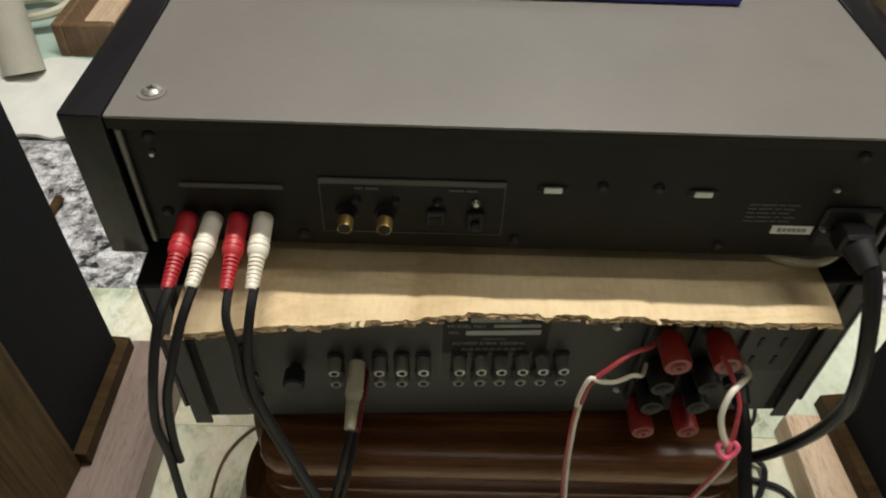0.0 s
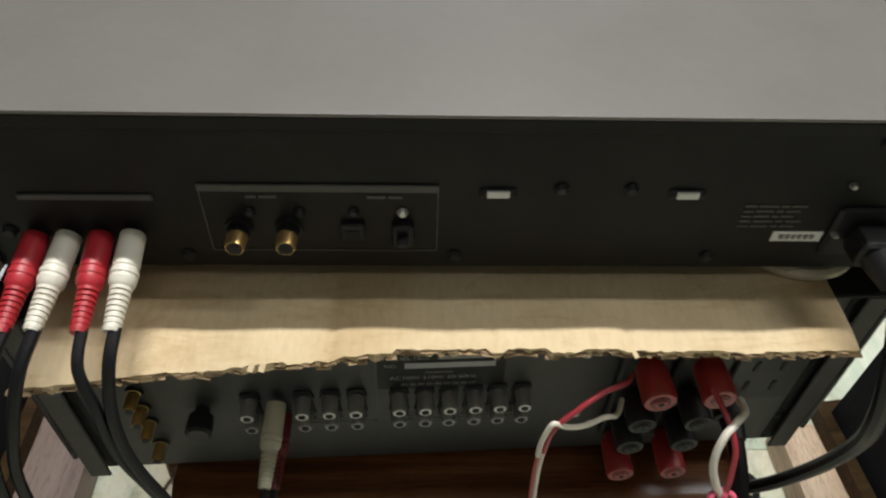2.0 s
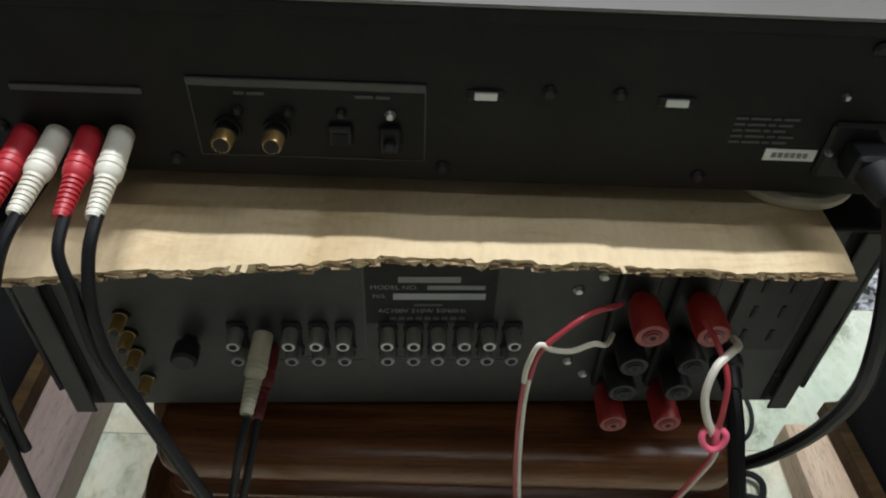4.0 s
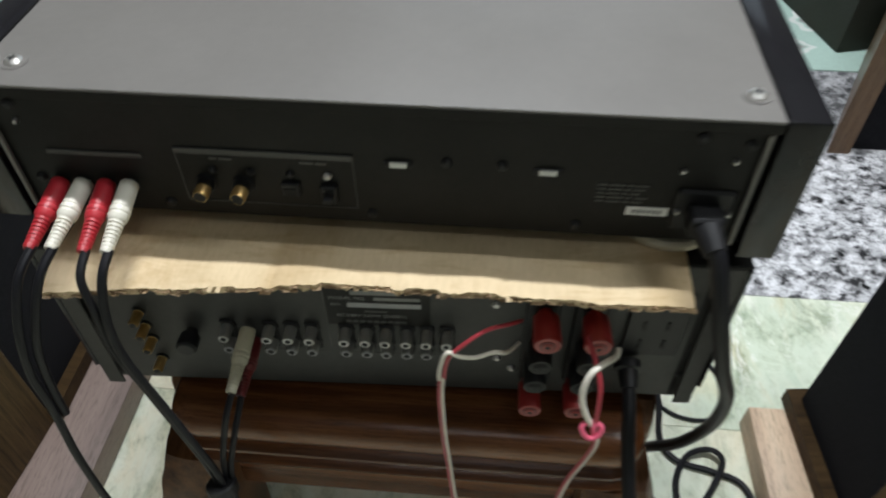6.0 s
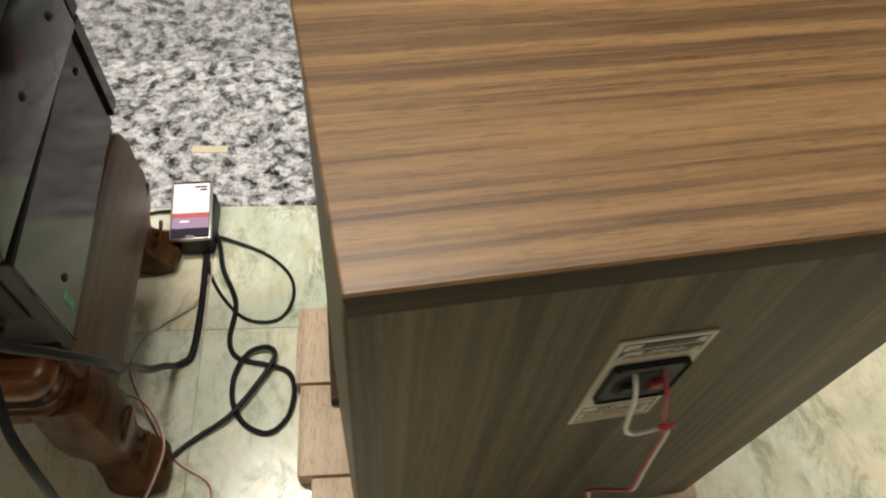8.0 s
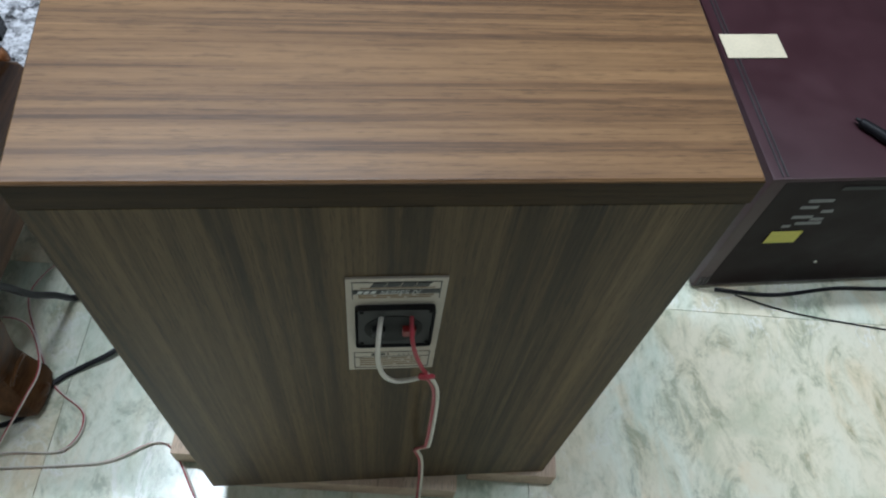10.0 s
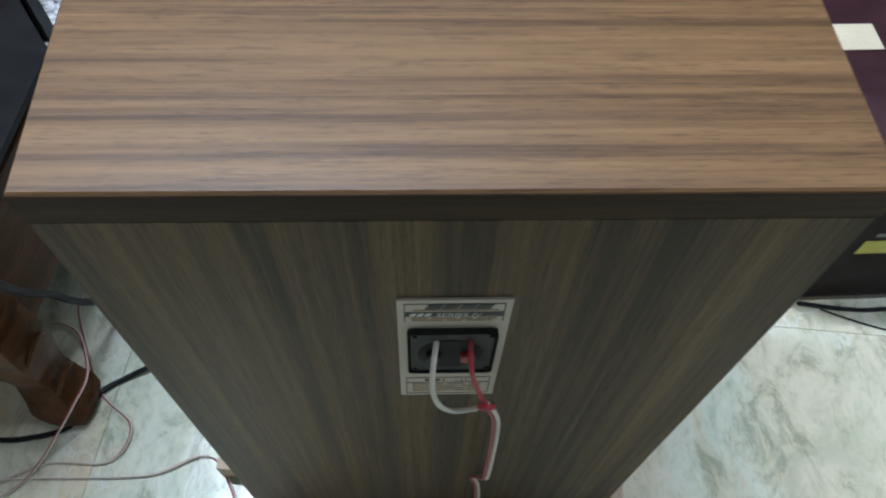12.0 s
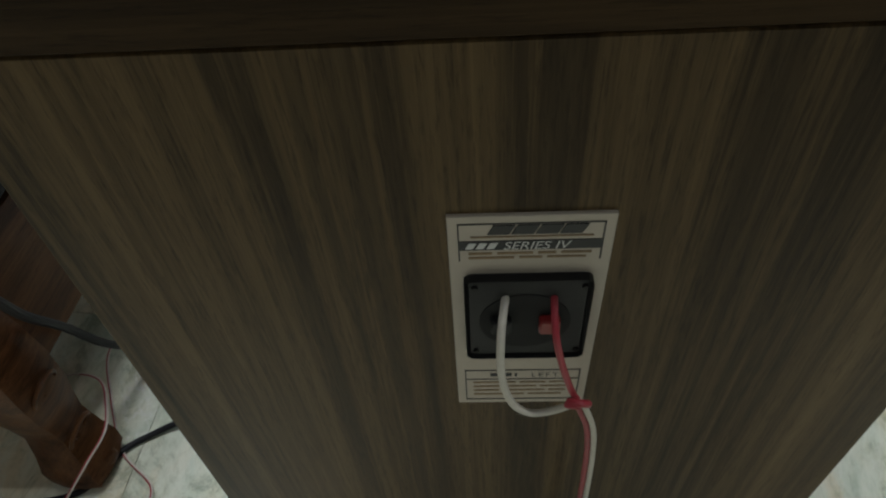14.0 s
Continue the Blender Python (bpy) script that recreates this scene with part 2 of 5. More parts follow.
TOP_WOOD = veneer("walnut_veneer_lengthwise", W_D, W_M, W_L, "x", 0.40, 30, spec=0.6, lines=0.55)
# Same walnut as the top, darkened because back and sides stand in shade.
SIDE_WOOD = veneer("shaded_walnut_upright", (0.028, 0.017, 0.0065), (0.092, 0.059, 0.024), (0.195, 0.130, 0.057), "z", 0.42, 24, spec=0.16, lines=0.5)
EDGE_WOOD = veneer("walnut_veneer_edge", (0.022, 0.012, 0.0042), (0.050, 0.029, 0.011), (0.086, 0.052, 0.021), "x", 0.5, spec=0.12)
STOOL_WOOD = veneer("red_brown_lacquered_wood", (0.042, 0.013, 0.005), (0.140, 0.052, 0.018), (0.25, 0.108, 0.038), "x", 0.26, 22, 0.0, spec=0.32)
# Same stool wood, darkened for the shade on side boards and legs.
STOOL_WOOD_Y = veneer("shaded_red_brown_wood", (0.030, 0.012, 0.0045), (0.092, 0.040, 0.0155), (0.170, 0.080, 0.031), "y", 0.34, 22, 0.0, spec=0.14)
PLANK_TAN = veneer("tan_pink_plank", (0.50, 0.35, 0.24), (0.65, 0.49, 0.34), (0.75, 0.62, 0.46), "y", 0.5, 9)
PLANK_MAUVE = veneer("mauve_brown_plank", (0.20, 0.145, 0.125), (0.27, 0.20, 0.17), (0.33, 0.25, 0.21), "y", 0.5, 14)
CAB_WOOD = veneer("old_walnut_cabinet", (0.10, 0.055, 0.025), (0.17, 0.10, 0.05), (0.23, 0.145, 0.075), "z", 0.4)
DARK_MAROON = plain("dark_maroon_vinyl", (0.012, 0.006, 0.007), 0.55, vary=0.25, scale=80, relief=0.0003, spec=0.12)
MAROON = plain("maroon_vinyl", (0.042, 0.014, 0.019), 0.45, vary=0.2, scale=80, relief=0.0003)
SIGN_BLUE = plain("blue_acrylic", (0.035, 0.03, 0.30), 0.15, vary=0.04)
SIGN_WHITE = plain("white_lettering", (0.80, 0.80, 0.82), 0.3)
ORANGE = plain("orange_plastic", (0.75, 0.14, 0.03), 0.4)
BRISTLE = plain("pale_bristle", (0.42, 0.36, 0.22), 0.85, vary=0.4, scale=300)
TAPE = plain("cream_masking_tape", (0.72, 0.64, 0.46), 0.6)
YELLOW = plain("yellow_sticker", (0.62, 0.58, 0.08), 0.5)
SILVER = plain("silver_phone_shell", (0.50, 0.48, 0.47), 0.3, metal=0.6)


def glow(name, colour, power):
    m, nt, b = nodes_of(name)
    b.inputs["Base Color"].default_value = (0.02, 0.02, 0.02, 1)
    b.inputs["Emission Color"].default_value = (*colour, 1)
    b.inputs["Emission Strength"].default_value = power
    b.inputs["Roughness"].default_value = 0.1
    return m


SCREEN_WHITE = glow("phone_screen_white", (1.0, 0.93, 0.95), 1.1)
SCREEN_RED = glow("phone_screen_red", (0.85, 0.20, 0.18), 0.7)
SCREEN_LILAC = glow("phone_screen_lilac", (0.60, 0.42, 0.62), 0.7)
SCREEN_DARK = glow("phone_screen_dark", (0.04, 0.03, 0.06), 0.5)
TUBE_GLASS = glow("lit_tube_glass", (1.0, 0.97, 0.92), 3.0)


# ---- mesh helpers ----
def join(*bms):
    out = bmesh.new()
    for b in bms:
        me = bpy.data.meshes.new("tmp")
        b.to_mesh(me)
        out.from_mesh(me)
        bpy.data.meshes.remove(me)
        b.free()
    return out


def box(x0, x1, y0, y1, z0, z1, bev=0.001, seg=1):
    b = bmesh.new()
    bmesh.ops.create_cube(b, size=1)
    bmesh.ops.scale(b, vec=(x1 - x0, y1 - y0, z1 - z0), verts=b.verts)
    bmesh.ops.translate(b, vec=((x0 + x1) / 2, (y0 + y1) / 2, (z0 + z1) / 2), verts=b.verts)
    if bev:
        bmesh.ops.bevel(b, geom=b.edges[:], offset=bev, segments=seg, affect="EDGES", profile=0.6)
    return b


def rings(rows, closed=True, caps=True):
    """A skin over rows of points, each row a ring."""
    b = bmesh.new()
    vs = [[b.verts.new(p) for p in row] for row in rows]
    n = len(rows[0])
    for a, c in zip(vs, vs[1:]):
        for i in range(n if closed else n - 1):
            b.faces.new((a[i], a[(i + 1) % n], c[(i + 1) % n], c[i]))
    if caps and closed:
        b.faces.new(vs[0][::-1])
        b.faces.new(vs[-1])
    bmesh.ops.recalc_face_normals(b, faces=b.faces)
    return b


def axis_frame(d):
    d = Vector(d).normalized()
    a = Vector((0, 0, 1)) if abs(d.z) < 0.9 else Vector((1, 0, 0))
    u = d.cross(a).normalized()
    return u, u.cross(d).normalized(), d


def lathe(p0, p1, profile, seg=14):
    """Profile rows: (share of the way from p0 to p1, radius)."""
    p0, p1 = Vector(p0), Vector(p1)
    u, v, _ = axis_frame(p1 - p0)
    return rings([[p0.lerp(p1, t) + (u * math.cos(k * math.tau / seg) + v * math.sin(k * math.tau / seg)) * max(r, 1e-5) for k in range(seg)] for t, r in profile])


def cyl(p0, p1, r, r1=None, seg=14):
    return lathe(p0, p1, ((0, r), (1, r if r1 is None else r1)), seg)


def spline(points, step=7):
    pts = [Vector(p) for p in points]
    out = []
    for i in range(len(pts) - 1):
        a, b, c, d = pts[max(i - 1, 0)], pts[i], pts[i + 1], pts[min(i + 2, len(pts) - 1)]
        for k in range(step):
            t = k / step
            out.append(0.5 * (2 * b + (c - a) * t + (2 * a - 5 * b + 4 * c - d) * t * t + (3 * b - a - 3 * c + d) * t ** 3))
    return out + [pts[-1]]


def tube(points, r, seg=10, step=7, r_end=None):
    pts = spline(points, step)
    rows, u = [], None
    for i, p in enumerate(pts):
        d = (pts[min(i + 1, len(pts) - 1)] - pts[max(i - 1, 0)]).normalized()
        if u is None:
            u = axis_frame(d)[0]
        u = (u - d * u.dot(d)).normalized()
        v = d.cross(u)
        rr = r if r_end is None else r + (r_end - r) * i / (len(pts) - 1)
        rows.append([p + (u * math.cos(k * math.tau / seg) + v * math.sin(k * math.tau / seg)) * rr for k in range(seg)])
    return rings(rows)


def prism(outline, axis, a, b):
    """An outline of two coordinates drawn out along an axis from a to b."""
    def p3(p, w):
        return {"x": (w, p[0], p[1]), "y": (p[0], w, p[1]), "z": (p[0], p[1], w)}[axis]
    return rings([[p3(p, a) for p in outline], [p3(p, b) for p in outline]])


PLACES = {}


def thing(name, place, label, category, turn=0.0, group="", kind=""):
    ob = new(name)
    ob.empty_display_size = 0.05
    m = pose(*place, 0, 0, turn)
    ob.matrix_basis = m
    PLACES[ob] = m
    return tagged(ob, label, category, group, kind)


def part(name, bm, material, parent, label="", local=False, smooth=True):
    """Links a bmesh, given in world places (local: in its thing's own), as one mesh under a thing or a part."""
    m = PLACES[parent]
    if not local:
        bm.transform(m.inverted())
    me = bpy.data.meshes.new(name)
    bm.to_mesh(me)
    bm.free()
    me.materials.append(material)
    if smooth:
        for p in me.polygons:
            p.use_smooth = True
        me.set_sharp_from_angle(angle=radians(35))
    ob = new(name, me)
    ob.parent = parent
    PLACES[ob] = m
    if label:
        tagged(ob, label)
    return ob


def solo(name, bm, material, label, category, group="", kind="", smooth=True):
    """A thing of one mesh, given in world places."""
    me = bpy.data.meshes.new(name)
    lo = [min(v.co[k] for v in bm.verts) for k in range(3)]
    hi = [max(v.co[k] for v in bm.verts) for k in range(3)]
    base = Vector(((lo[0] + hi[0]) / 2, (lo[1] + hi[1]) / 2, lo[2]))
    bm.transform(Matrix.Translation(-base))
    bm.to_mesh(me)
    bm.free()
    me.materials.append(material)
    if smooth:
        for p in me.polygons:
            p.use_smooth = True
        me.set_sharp_from_angle(angle=radians(35))
    ob = new(name, me)
    ob.matrix_basis = Matrix.Translation(base)
    PLACES[ob] = ob.matrix_basis.copy()
    return tagged(ob, label, category, group, kind)


def piece(name, mesh, material, parent, m, label=""):
    ob = new(name, mesh)
    ob.parent = parent
    ob.matrix_basis = PLACES[parent].inverted() @ m
    PLACES[ob] = m
    return ob


def mesh_of(bm, material, name="piece"):
    me = bpy.data.meshes.new(name)
    bm.to_mesh(me)
    bm.free()
    me.materials.append(material)
    return me


# ---- setting ----
X0, X1, Y0, Y1, H = -1.9, 2.4, -1.5, 3.2, 2.8
floor = solo("floor", box(X0, X1, Y0, Y1, -0.12, -0.004, 0), GROUT, "tiled room floor of marble and granite", "floor", kind="structure", smooth=False)
# Walls and ceiling lie out of view and only close the room.
for nm, b in (("wall_north", box(X0, X1, Y1, Y1 + 0.12, -0.12, H, 0)), ("wall_south", box(X0, X1, Y0 - 0.12, Y0, -0.12, H, 0)),
              ("wall_west", box(X0 - 0.12, X0, Y0 - 0.12, Y1 + 0.12, -0.12, H, 0)), ("wall_east", box(X1, X1 + 0.12, Y0 - 0.12, Y1 + 0.12, -0.12, H, 0))):
    solo(nm, b, WALL, "unseen room wall, darkened to cut bounced light", "wall", kind="structure", smooth=False)
solo("ceiling", box(X0 - 0.12, X1 + 0.12, Y0 - 0.12, Y1 + 0.12, H, H + 0.1, 0), CEIL, "unseen ceiling, greyed to cut bounced light", "ceiling", kind="structure", smooth=False)


# ---- ceiling tubes, two of them added as fill ----
def tube_lamp(x, y):
    lamp = thing("tube_lamp", (x, y, 2.8), "unseen white ceiling batten with a lit fluorescent tube", "lamp", group="ceiling tubes")
    part("housing", box(x - 0.62, x + 0.62, y - 0.03, y + 0.03, 2.74, 2.8, 0.004), CEIL, lamp)
    part("tube", cyl((x - 0.59, y, 2.715), (x + 0.59, y, 2.715), 0.014), TUBE_GLASS, lamp, "glowing white glass tube")
    for s in (-1, 1):
        part("tube_holder", box(x + s * 0.605 - 0.012, x + s * 0.605 + 0.012, y - 0.02, y + 0.02, 2.695, 2.74, 0.003), WHITE_PLASTIC, lamp)


tube_lamp(0.15, 0.77)
# Battens that go with the two added fill lamps.
tube_lamp(1.60, 0.40)
tube_lamp(0.30, -0.95)


# ---- disc player ----
PX0, PX1, PY, PYF, PZ0, PZ1 = -0.176, 0.260, 0.283, 0.545, 0.474, 0.561
player = thing("disc_player", (0.042, 0.45, 0.458), "grey-topped disc player with dark glossy side panels resting on cardboard", "disc player")
chassis = part("back_panel", box(PX0 + 0.0215, PX1 - 0.0215, PY, PY + 0.006, 0.479, PZ1 - 0.005, 0.0006), BLACK_STEEL, player, "black painted steel rear panel")
part("bottom_plate", box(PX0 + 0.021, PX1 - 0.021, PY + 0.0065, PYF - 0.02, 0.4775, 0.4815, 0.0006), BLACK_STEEL, player)
part("front_panel", box(PX0, PX1, PYF - 0.02, PYF, PZ0 + 0.002, PZ1 - 0.002, 0.002), GLOSS_BLACK, player, "glossy black front panel")
lid = box(PX0 + 0.021, PX1 - 0.021, PY - 0.003, PYF - 0.0205, PZ1 - 0.0016, PZ1, 0.0006, 2)
lip = box(PX0 + 0.021, PX1 - 0.021, PY - 0.003, PY - 0.0005, PZ1 - 0.0075, PZ1 - 0.0017, 0.0004)
part("top_cover", lid, COVER, player, "grey-brown painted steel top cover")
# The grey cover's own folded edge, blackened to give its shade.
part("cover_lip", lip, BLACK_STEEL, player, "folded edge of the top cover, blackened for shade")
for xa, xb in ((PX0, PX0 + 0.0205), (PX1 - 0.0205, PX1)):
    part("side_panel", box(xa, xb, PY - 0.004, PYF - 0.0205, PZ0 - 0.002, PZ1 + 0.001, 0.0018, 2), GLOSS_BLACK, player, "glossy black lacquered side panel")
for x in (PX0 + 0.024, PX1 - 0.0265):
    part("cover_flange", box(x, x + 0.0025, PY - 0.003, PY - 0.0005, 0.48, PZ1 - 0.008, 0.0004), COVER, player, "thin bare edge of the steel cover")
for x in (-0.138, 0.229):
    for y in (0.300, 0.505):
        part("recess", cyl((x, y, PZ1 - 0.001), (x, y, PZ1 + 0.0006), 0.0075, 0.0068, 20), COVER, player)
        s = part("cover_screw", lathe((x, y, PZ1), (x, y, PZ1 + 0.0028), ((0, 0.0046), (0.5, 0.0046), (1, 0.003)), 16), STEEL, player, "bright steel cross-head screw")
        part("screw_slot", join(box(x - 0.002, x + 0.002, y - 0.0004, y + 0.0004, PZ1 + 0.0026, PZ1 + 0.0032, 0), box(x - 0.0004, x + 0.0004, y - 0.002, y + 0.002, PZ1 + 0.0026, PZ1 + 0.0032, 0)), INK, s)
for x in (-0.12, 0.205):
    for y in (0.33, 0.50):
        if x > 0 and y < 0.4:
            part("foot", lathe((0.208, 0.3155, 0.4672), (0.208, 0.3155, 0.4735), ((0, 0.030), (0.25, 0.031), (0.7, 0.031), (1, 0.029)), 32), PAD_CREAM, player, "round cream plastic foot")
            continue
        part("foot", lathe((x, y, 0.4685), (x, y, 0.4785), ((0, 0.019), (0.7, 0.02), (1, 0.016)), 20), BLACK_PLASTIC, player, "round black plastic foot")


def panel_screw(parent, x, y, z, r=0.0032, mat=None):
    return part("panel_screw", lathe((x, y + 0.001, z), (x, y - 0.0022, z), ((0, r), (0.55, r), (1, r * 0.55)), 12), mat or BLACK_PLASTIC, parent)


def socket(parent, x, y, z, metal, reach=0.012, r=0.0046, inside=BLACK_PLASTIC):
    j = part("phono_socket", join(lathe((x, y, z), (x, y - reach, z), ((0, r * 1.05), (0.12, r * 1.05), (0.16, r * 0.92), (0.9, r * 0.92), (1.0, r * 0.8)), 14)), metal, parent)
    part("collar", cyl((x, y + 0.0005, z), (x, y - 0.0016, z), r * 1.4, r * 1.25), BLACK_PLASTIC, j)
    part("socket_hole", cyl((x, y - reach + 0.001, z), (x, y - reach - 0.0003, z), r * 0.5), DARK_HOLE, j)
    part("insulator", lathe((x, y - reach + 0.001, z), (x, y - reach - 0.0001, z), ((0, r * 0.78), (1, r * 0.76)), 12), inside, j)
    return j


def print_bars(parent, x0, x1, y, z, h, words, mat=PRINT_DIM, name="printed_line", gap=0.0012):
    """A line of writing too small to read, as bars of its words."""
    total = sum(words)
    span = x1 - x0 - gap * (len(words) - 1)
    x = x0
    for w in words:
        e = x + span * w / total
        part(name, box(x, e, y - 0.0004, y + 0.0002, z - h / 2, z + h / 2, 0), mat, parent, smooth=False)
        x = e + gap


for y in (0.318, 0.400, 0.490):
    part("side_screw", lathe((PX1 - 0.001, y, 0.512), (PX1 + 0.002, y, 0.512), ((0, 0.004), (0.6, 0.004), (1, 0.0024)), 12), BLACK_PLASTIC, player)
# raised rails and fittings of the rear panel
part("label_rail", box(-0.130, -0.078, PY - 0.0012, PY, 0.5175, 0.5205, 0.0004), PRINT_GREY, player, "dull grey printed rail")
part("label_rail", box(-0.060, 0.0345, PY - 0.0012, PY, 0.5225, 0.5262, 0.0004), PRINT_GREY, player, "dull grey printed rail")
for b in (box(-0.060, -0.0595, PY - 0.0004, PY + 0.0002, 0.4895, 0.5225, 0), box(0.034, 0.0345, PY - 0.0004, PY + 0.0002, 0.4895, 0.5225, 0), box(-0.0595, 0.034, PY - 0.0004, PY + 0.0002, 0.4893, 0.4897, 0)):
    part("printed_frame", b, PRINT_GREY, player, smooth=False)
print_bars(player, -0.042, -0.030, PY, 0.5195, 0.0014, (3, 5), PRINT_GREY)
print_bars(player, 0.006, 0.020, PY, 0.5195, 0.0014, (4, 3), PRINT_GREY)
for x in (-0.047, -0.0268):
    jack = socket(player, x, PY, 0.5025, GOLD, 0.0125, 0.0045)
    # Black tube added to darken the socket body where the lip shades it.
    part("shade_tube", cyl((x, PY, 0.5025), (x, PY - 0.0058, 0.5025), 0.0049, seg=14), BLACK_PLASTIC, jack)
    panel_screw(player, x + 0.0055, PY, 0.5115, 0.0024)
part("optical_port", join(box(-0.0055, 0.0045, PY - 0.003, PY + 0.001, 0.4975, 0.5065, 0.0008)), BLACK_PLASTIC, player)
part("port_opening", box(-0.0035, 0.0025, PY - 0.0034, PY - 0.0028, 0.4985, 0.5035, 0), DARK_HOLE, player)
panel_screw(player, 0.0, PY, 0.5115, 0.0024)
part("slide_switch", join(box(0.0155, 0.0245, PY - 0.004, PY + 0.001, 0.4945, 0.5065, 0.001), box(0.0175, 0.0225, PY - 0.009, PY - 0.003, 0.4985, 0.5025, 0.001)), BLACK_PLASTIC, player)
panel_screw(player, 0.020, PY, 0.5115, 0.0024, NICKEL)
for x in (0.058, 0.134):
    sl = part("slot_cover", join(box(x - 0.0076, x + 0.0076, PY - 0.0012, PY + 0.0002, 0.5202, 0.5246, 0.0007)), BLACK_PLASTIC, player)
    part("slot_plate", box(x - 0.0045, x + 0.0045, PY - 0.0022, PY - 0.001, 0.5208, 0.5242, 0.0003), LABEL_WHITE, sl, "pale grey metal tab")
    for k in (-1, 1):
        part("pin_hole", cyl((x + k * 0.0062, PY - 0.001, 0.5224), (x + k * 0.0062, PY - 0.0015, 0.5224), 0.0009, seg=8), DARK_HOLE, sl)
for x, z in ((0.083, 0.5245), (0.111, 0.5245), (-0.071, 0.4865), (0.042, 0.4865), (0.152, 0.4865), (-0.138, 0.548), (-0.140, 0.5), (0.205, 0.548), (0.228, 0.545)):
    panel_screw(player, x, PY, z)
for x, z in ((-0.1385, 0.538), (0.2, 0.5275), (0.2235, 0.535)):
    panel_screw(player, x, PY, z, 0.0018, NICKEL)
sticker = part("serial_sticker", box(0.1768, 0.1985, PY - 0.0005, PY + 0.0001, 0.4962, 0.5018, 0), LABEL_WHITE, player, "small white paper sticker", smooth=False)
print_bars(sticker, 0.180, 0.195, PY - 0.0005, 0.499, 0.0022, (1, 1, 1, 1, 1, 1), PRINT_DIM, gap=0.0008)
for k in range(5):
    print_bars(player, 0.160, 0.186 - 0.002 * (k % 3), PY, 0.516 - k * 0.0028, 0.0011, (3, 5, 2, 4), PRINT_GREY)
inlet = part("power_inlet", box(0.2000, 0.2300, PY - 0.0025, PY + 0.001, 0.489, 0.516, 0.0015), BLACK_PLASTIC, player, "black moulded mains inlet")
for k in (-1, 1):
    panel_screw(inlet, 0.215 + k * 0.0130, PY - 0.0025, 0.5025, 0.0016, NICKEL)

# mains lead of the player
plead = thing("mains_cable", (0.222, 0.25, 0.002), "thick black mains cable plugged into the player", "cable")
part("plug", join(box(0.2060, 0.2240, 0.2660, 0.2803, 0.4960, 0.5100, 0.004, 3), lathe((0.2150, 0.268, 0.5030), (0.2185, 0.255, 0.4985), ((0, 0.0080), (0.5, 0.0070), (1, 0.0058)), 14)), BLACK_PLASTIC, plead)
part("lead", tube([(0.2160, 0.264, 0.5015), (0.2200, 0.254, 0.497), (0.2270, 0.243, 0.468), (0.2394, 0.240, 0.424), (0.2590, 0.2551, 0.3696), (0.2701, 0.2768, 0.3014), (0.2640, 0.2963, 0.2405), (0.2560, 0.326, 0.1774), (0.2540, 0.349, 0.1154), (0.2530, 0.3773, 0.0592), (0.2500, 0.398, 0.012), (0.2590, 0.405, 0.006), (0.2705, 0.420, 0.006), (0.2740, 0.494, 0.006), (0.272, 0.575, 0.006)], 0.0046), RUBBER, plead)


# ---- phono leads ----
def phono_plug(parent, a, b, colour, label):
    """A moulded plug from the socket at a to its strain relief's end at b."""
    a, b = Vector(a) - Vector((0.005, 0, 0)), Vector(b) - Vector((0.001, 0, 0))
    body = part("plug", lathe(a, b, tuple((t, r * 0.9) for t, r in ((0, 0.0052), (0.02, 0.0057), (0.36, 0.0059), (0.37, 0.0055), (0.39, 0.0055), (0.40, 0.0062), (0.44, 0.0062), (0.45, 0.0057), (0.47, 0.0057), (0.48, 0.0061), (0.53, 0.0058), (0.57, 0.0046), (0.58, 0.0040))), 18), colour, parent, label)
    ribs = [(0.0, 0.0032)]
    for k in range(8):
        t = k / 8
        ribs += [(t + 0.005, 0.0043 - k * 0.00012), (t + 0.075, 0.0042 - k * 0.00012), (t + 0.08, 0.0031), (t + 0.12, 0.0031)]
    part("strain_relief", lathe(a.lerp(b, 0.57), b, ribs, 12), colour, body)
    return body


lead_a = thing("phono_cable", (-0.13, 0.2, 0.004), "black twin audio cable with red and white phono plugs", "cable", group="audio cables")
phono_plug(lead_a, (-0.1240, 0.281, 0.4990), (-0.1300, 0.2385, 0.4890), RED_PLASTIC, "red moulded plug")
phono_plug(lead_a, (-0.1110, 0.281, 0.4990), (-0.1185, 0.2390, 0.4895), WHITE_PLASTIC, "white moulded plug")
part("lead", tube([(-0.1297, 0.241, 0.4895), (-0.1335, 0.224, 0.480), (-0.140, 0.212, 0.45), (-0.146, 0.208, 0.415), (-0.1455, 0.206, 0.385), (-0.146, 0.200, 0.33), (-0.142, 0.195, 0.25), (-0.12, 0.18, 0.13), (-0.06, 0.14, 0.03), (0.0, 0.05, 0.005), (0.05, -0.12, 0.005)], 0.0025), RUBBER, lead_a)
part("lead", tube([(-0.1183, 0.241, 0.490), (-0.1225, 0.226, 0.481), (-0.130, 0.217, 0.458), (-0.138, 0.213, 0.43), (-0.1425, 0.211, 0.395), (-0.1425, 0.209, 0.375)], 0.0025), RUBBER, lead_a)
lead_b = thing("phono_cable", (-0.06, 0.22, 0.01), "black twin audio cable joining the player to the amplifier", "cable", group="audio cables")
phono_plug(lead_b, (-0.0980, 0.281, 0.4995), (-0.1015, 0.2390, 0.4885), RED_PLASTIC, "red moulded plug")
phono_plug(lead_b, (-0.0850, 0.281, 0.5000), (-0.0890, 0.2390, 0.4890), WHITE_PLASTIC, "ivory moulded plug with a clear collar")
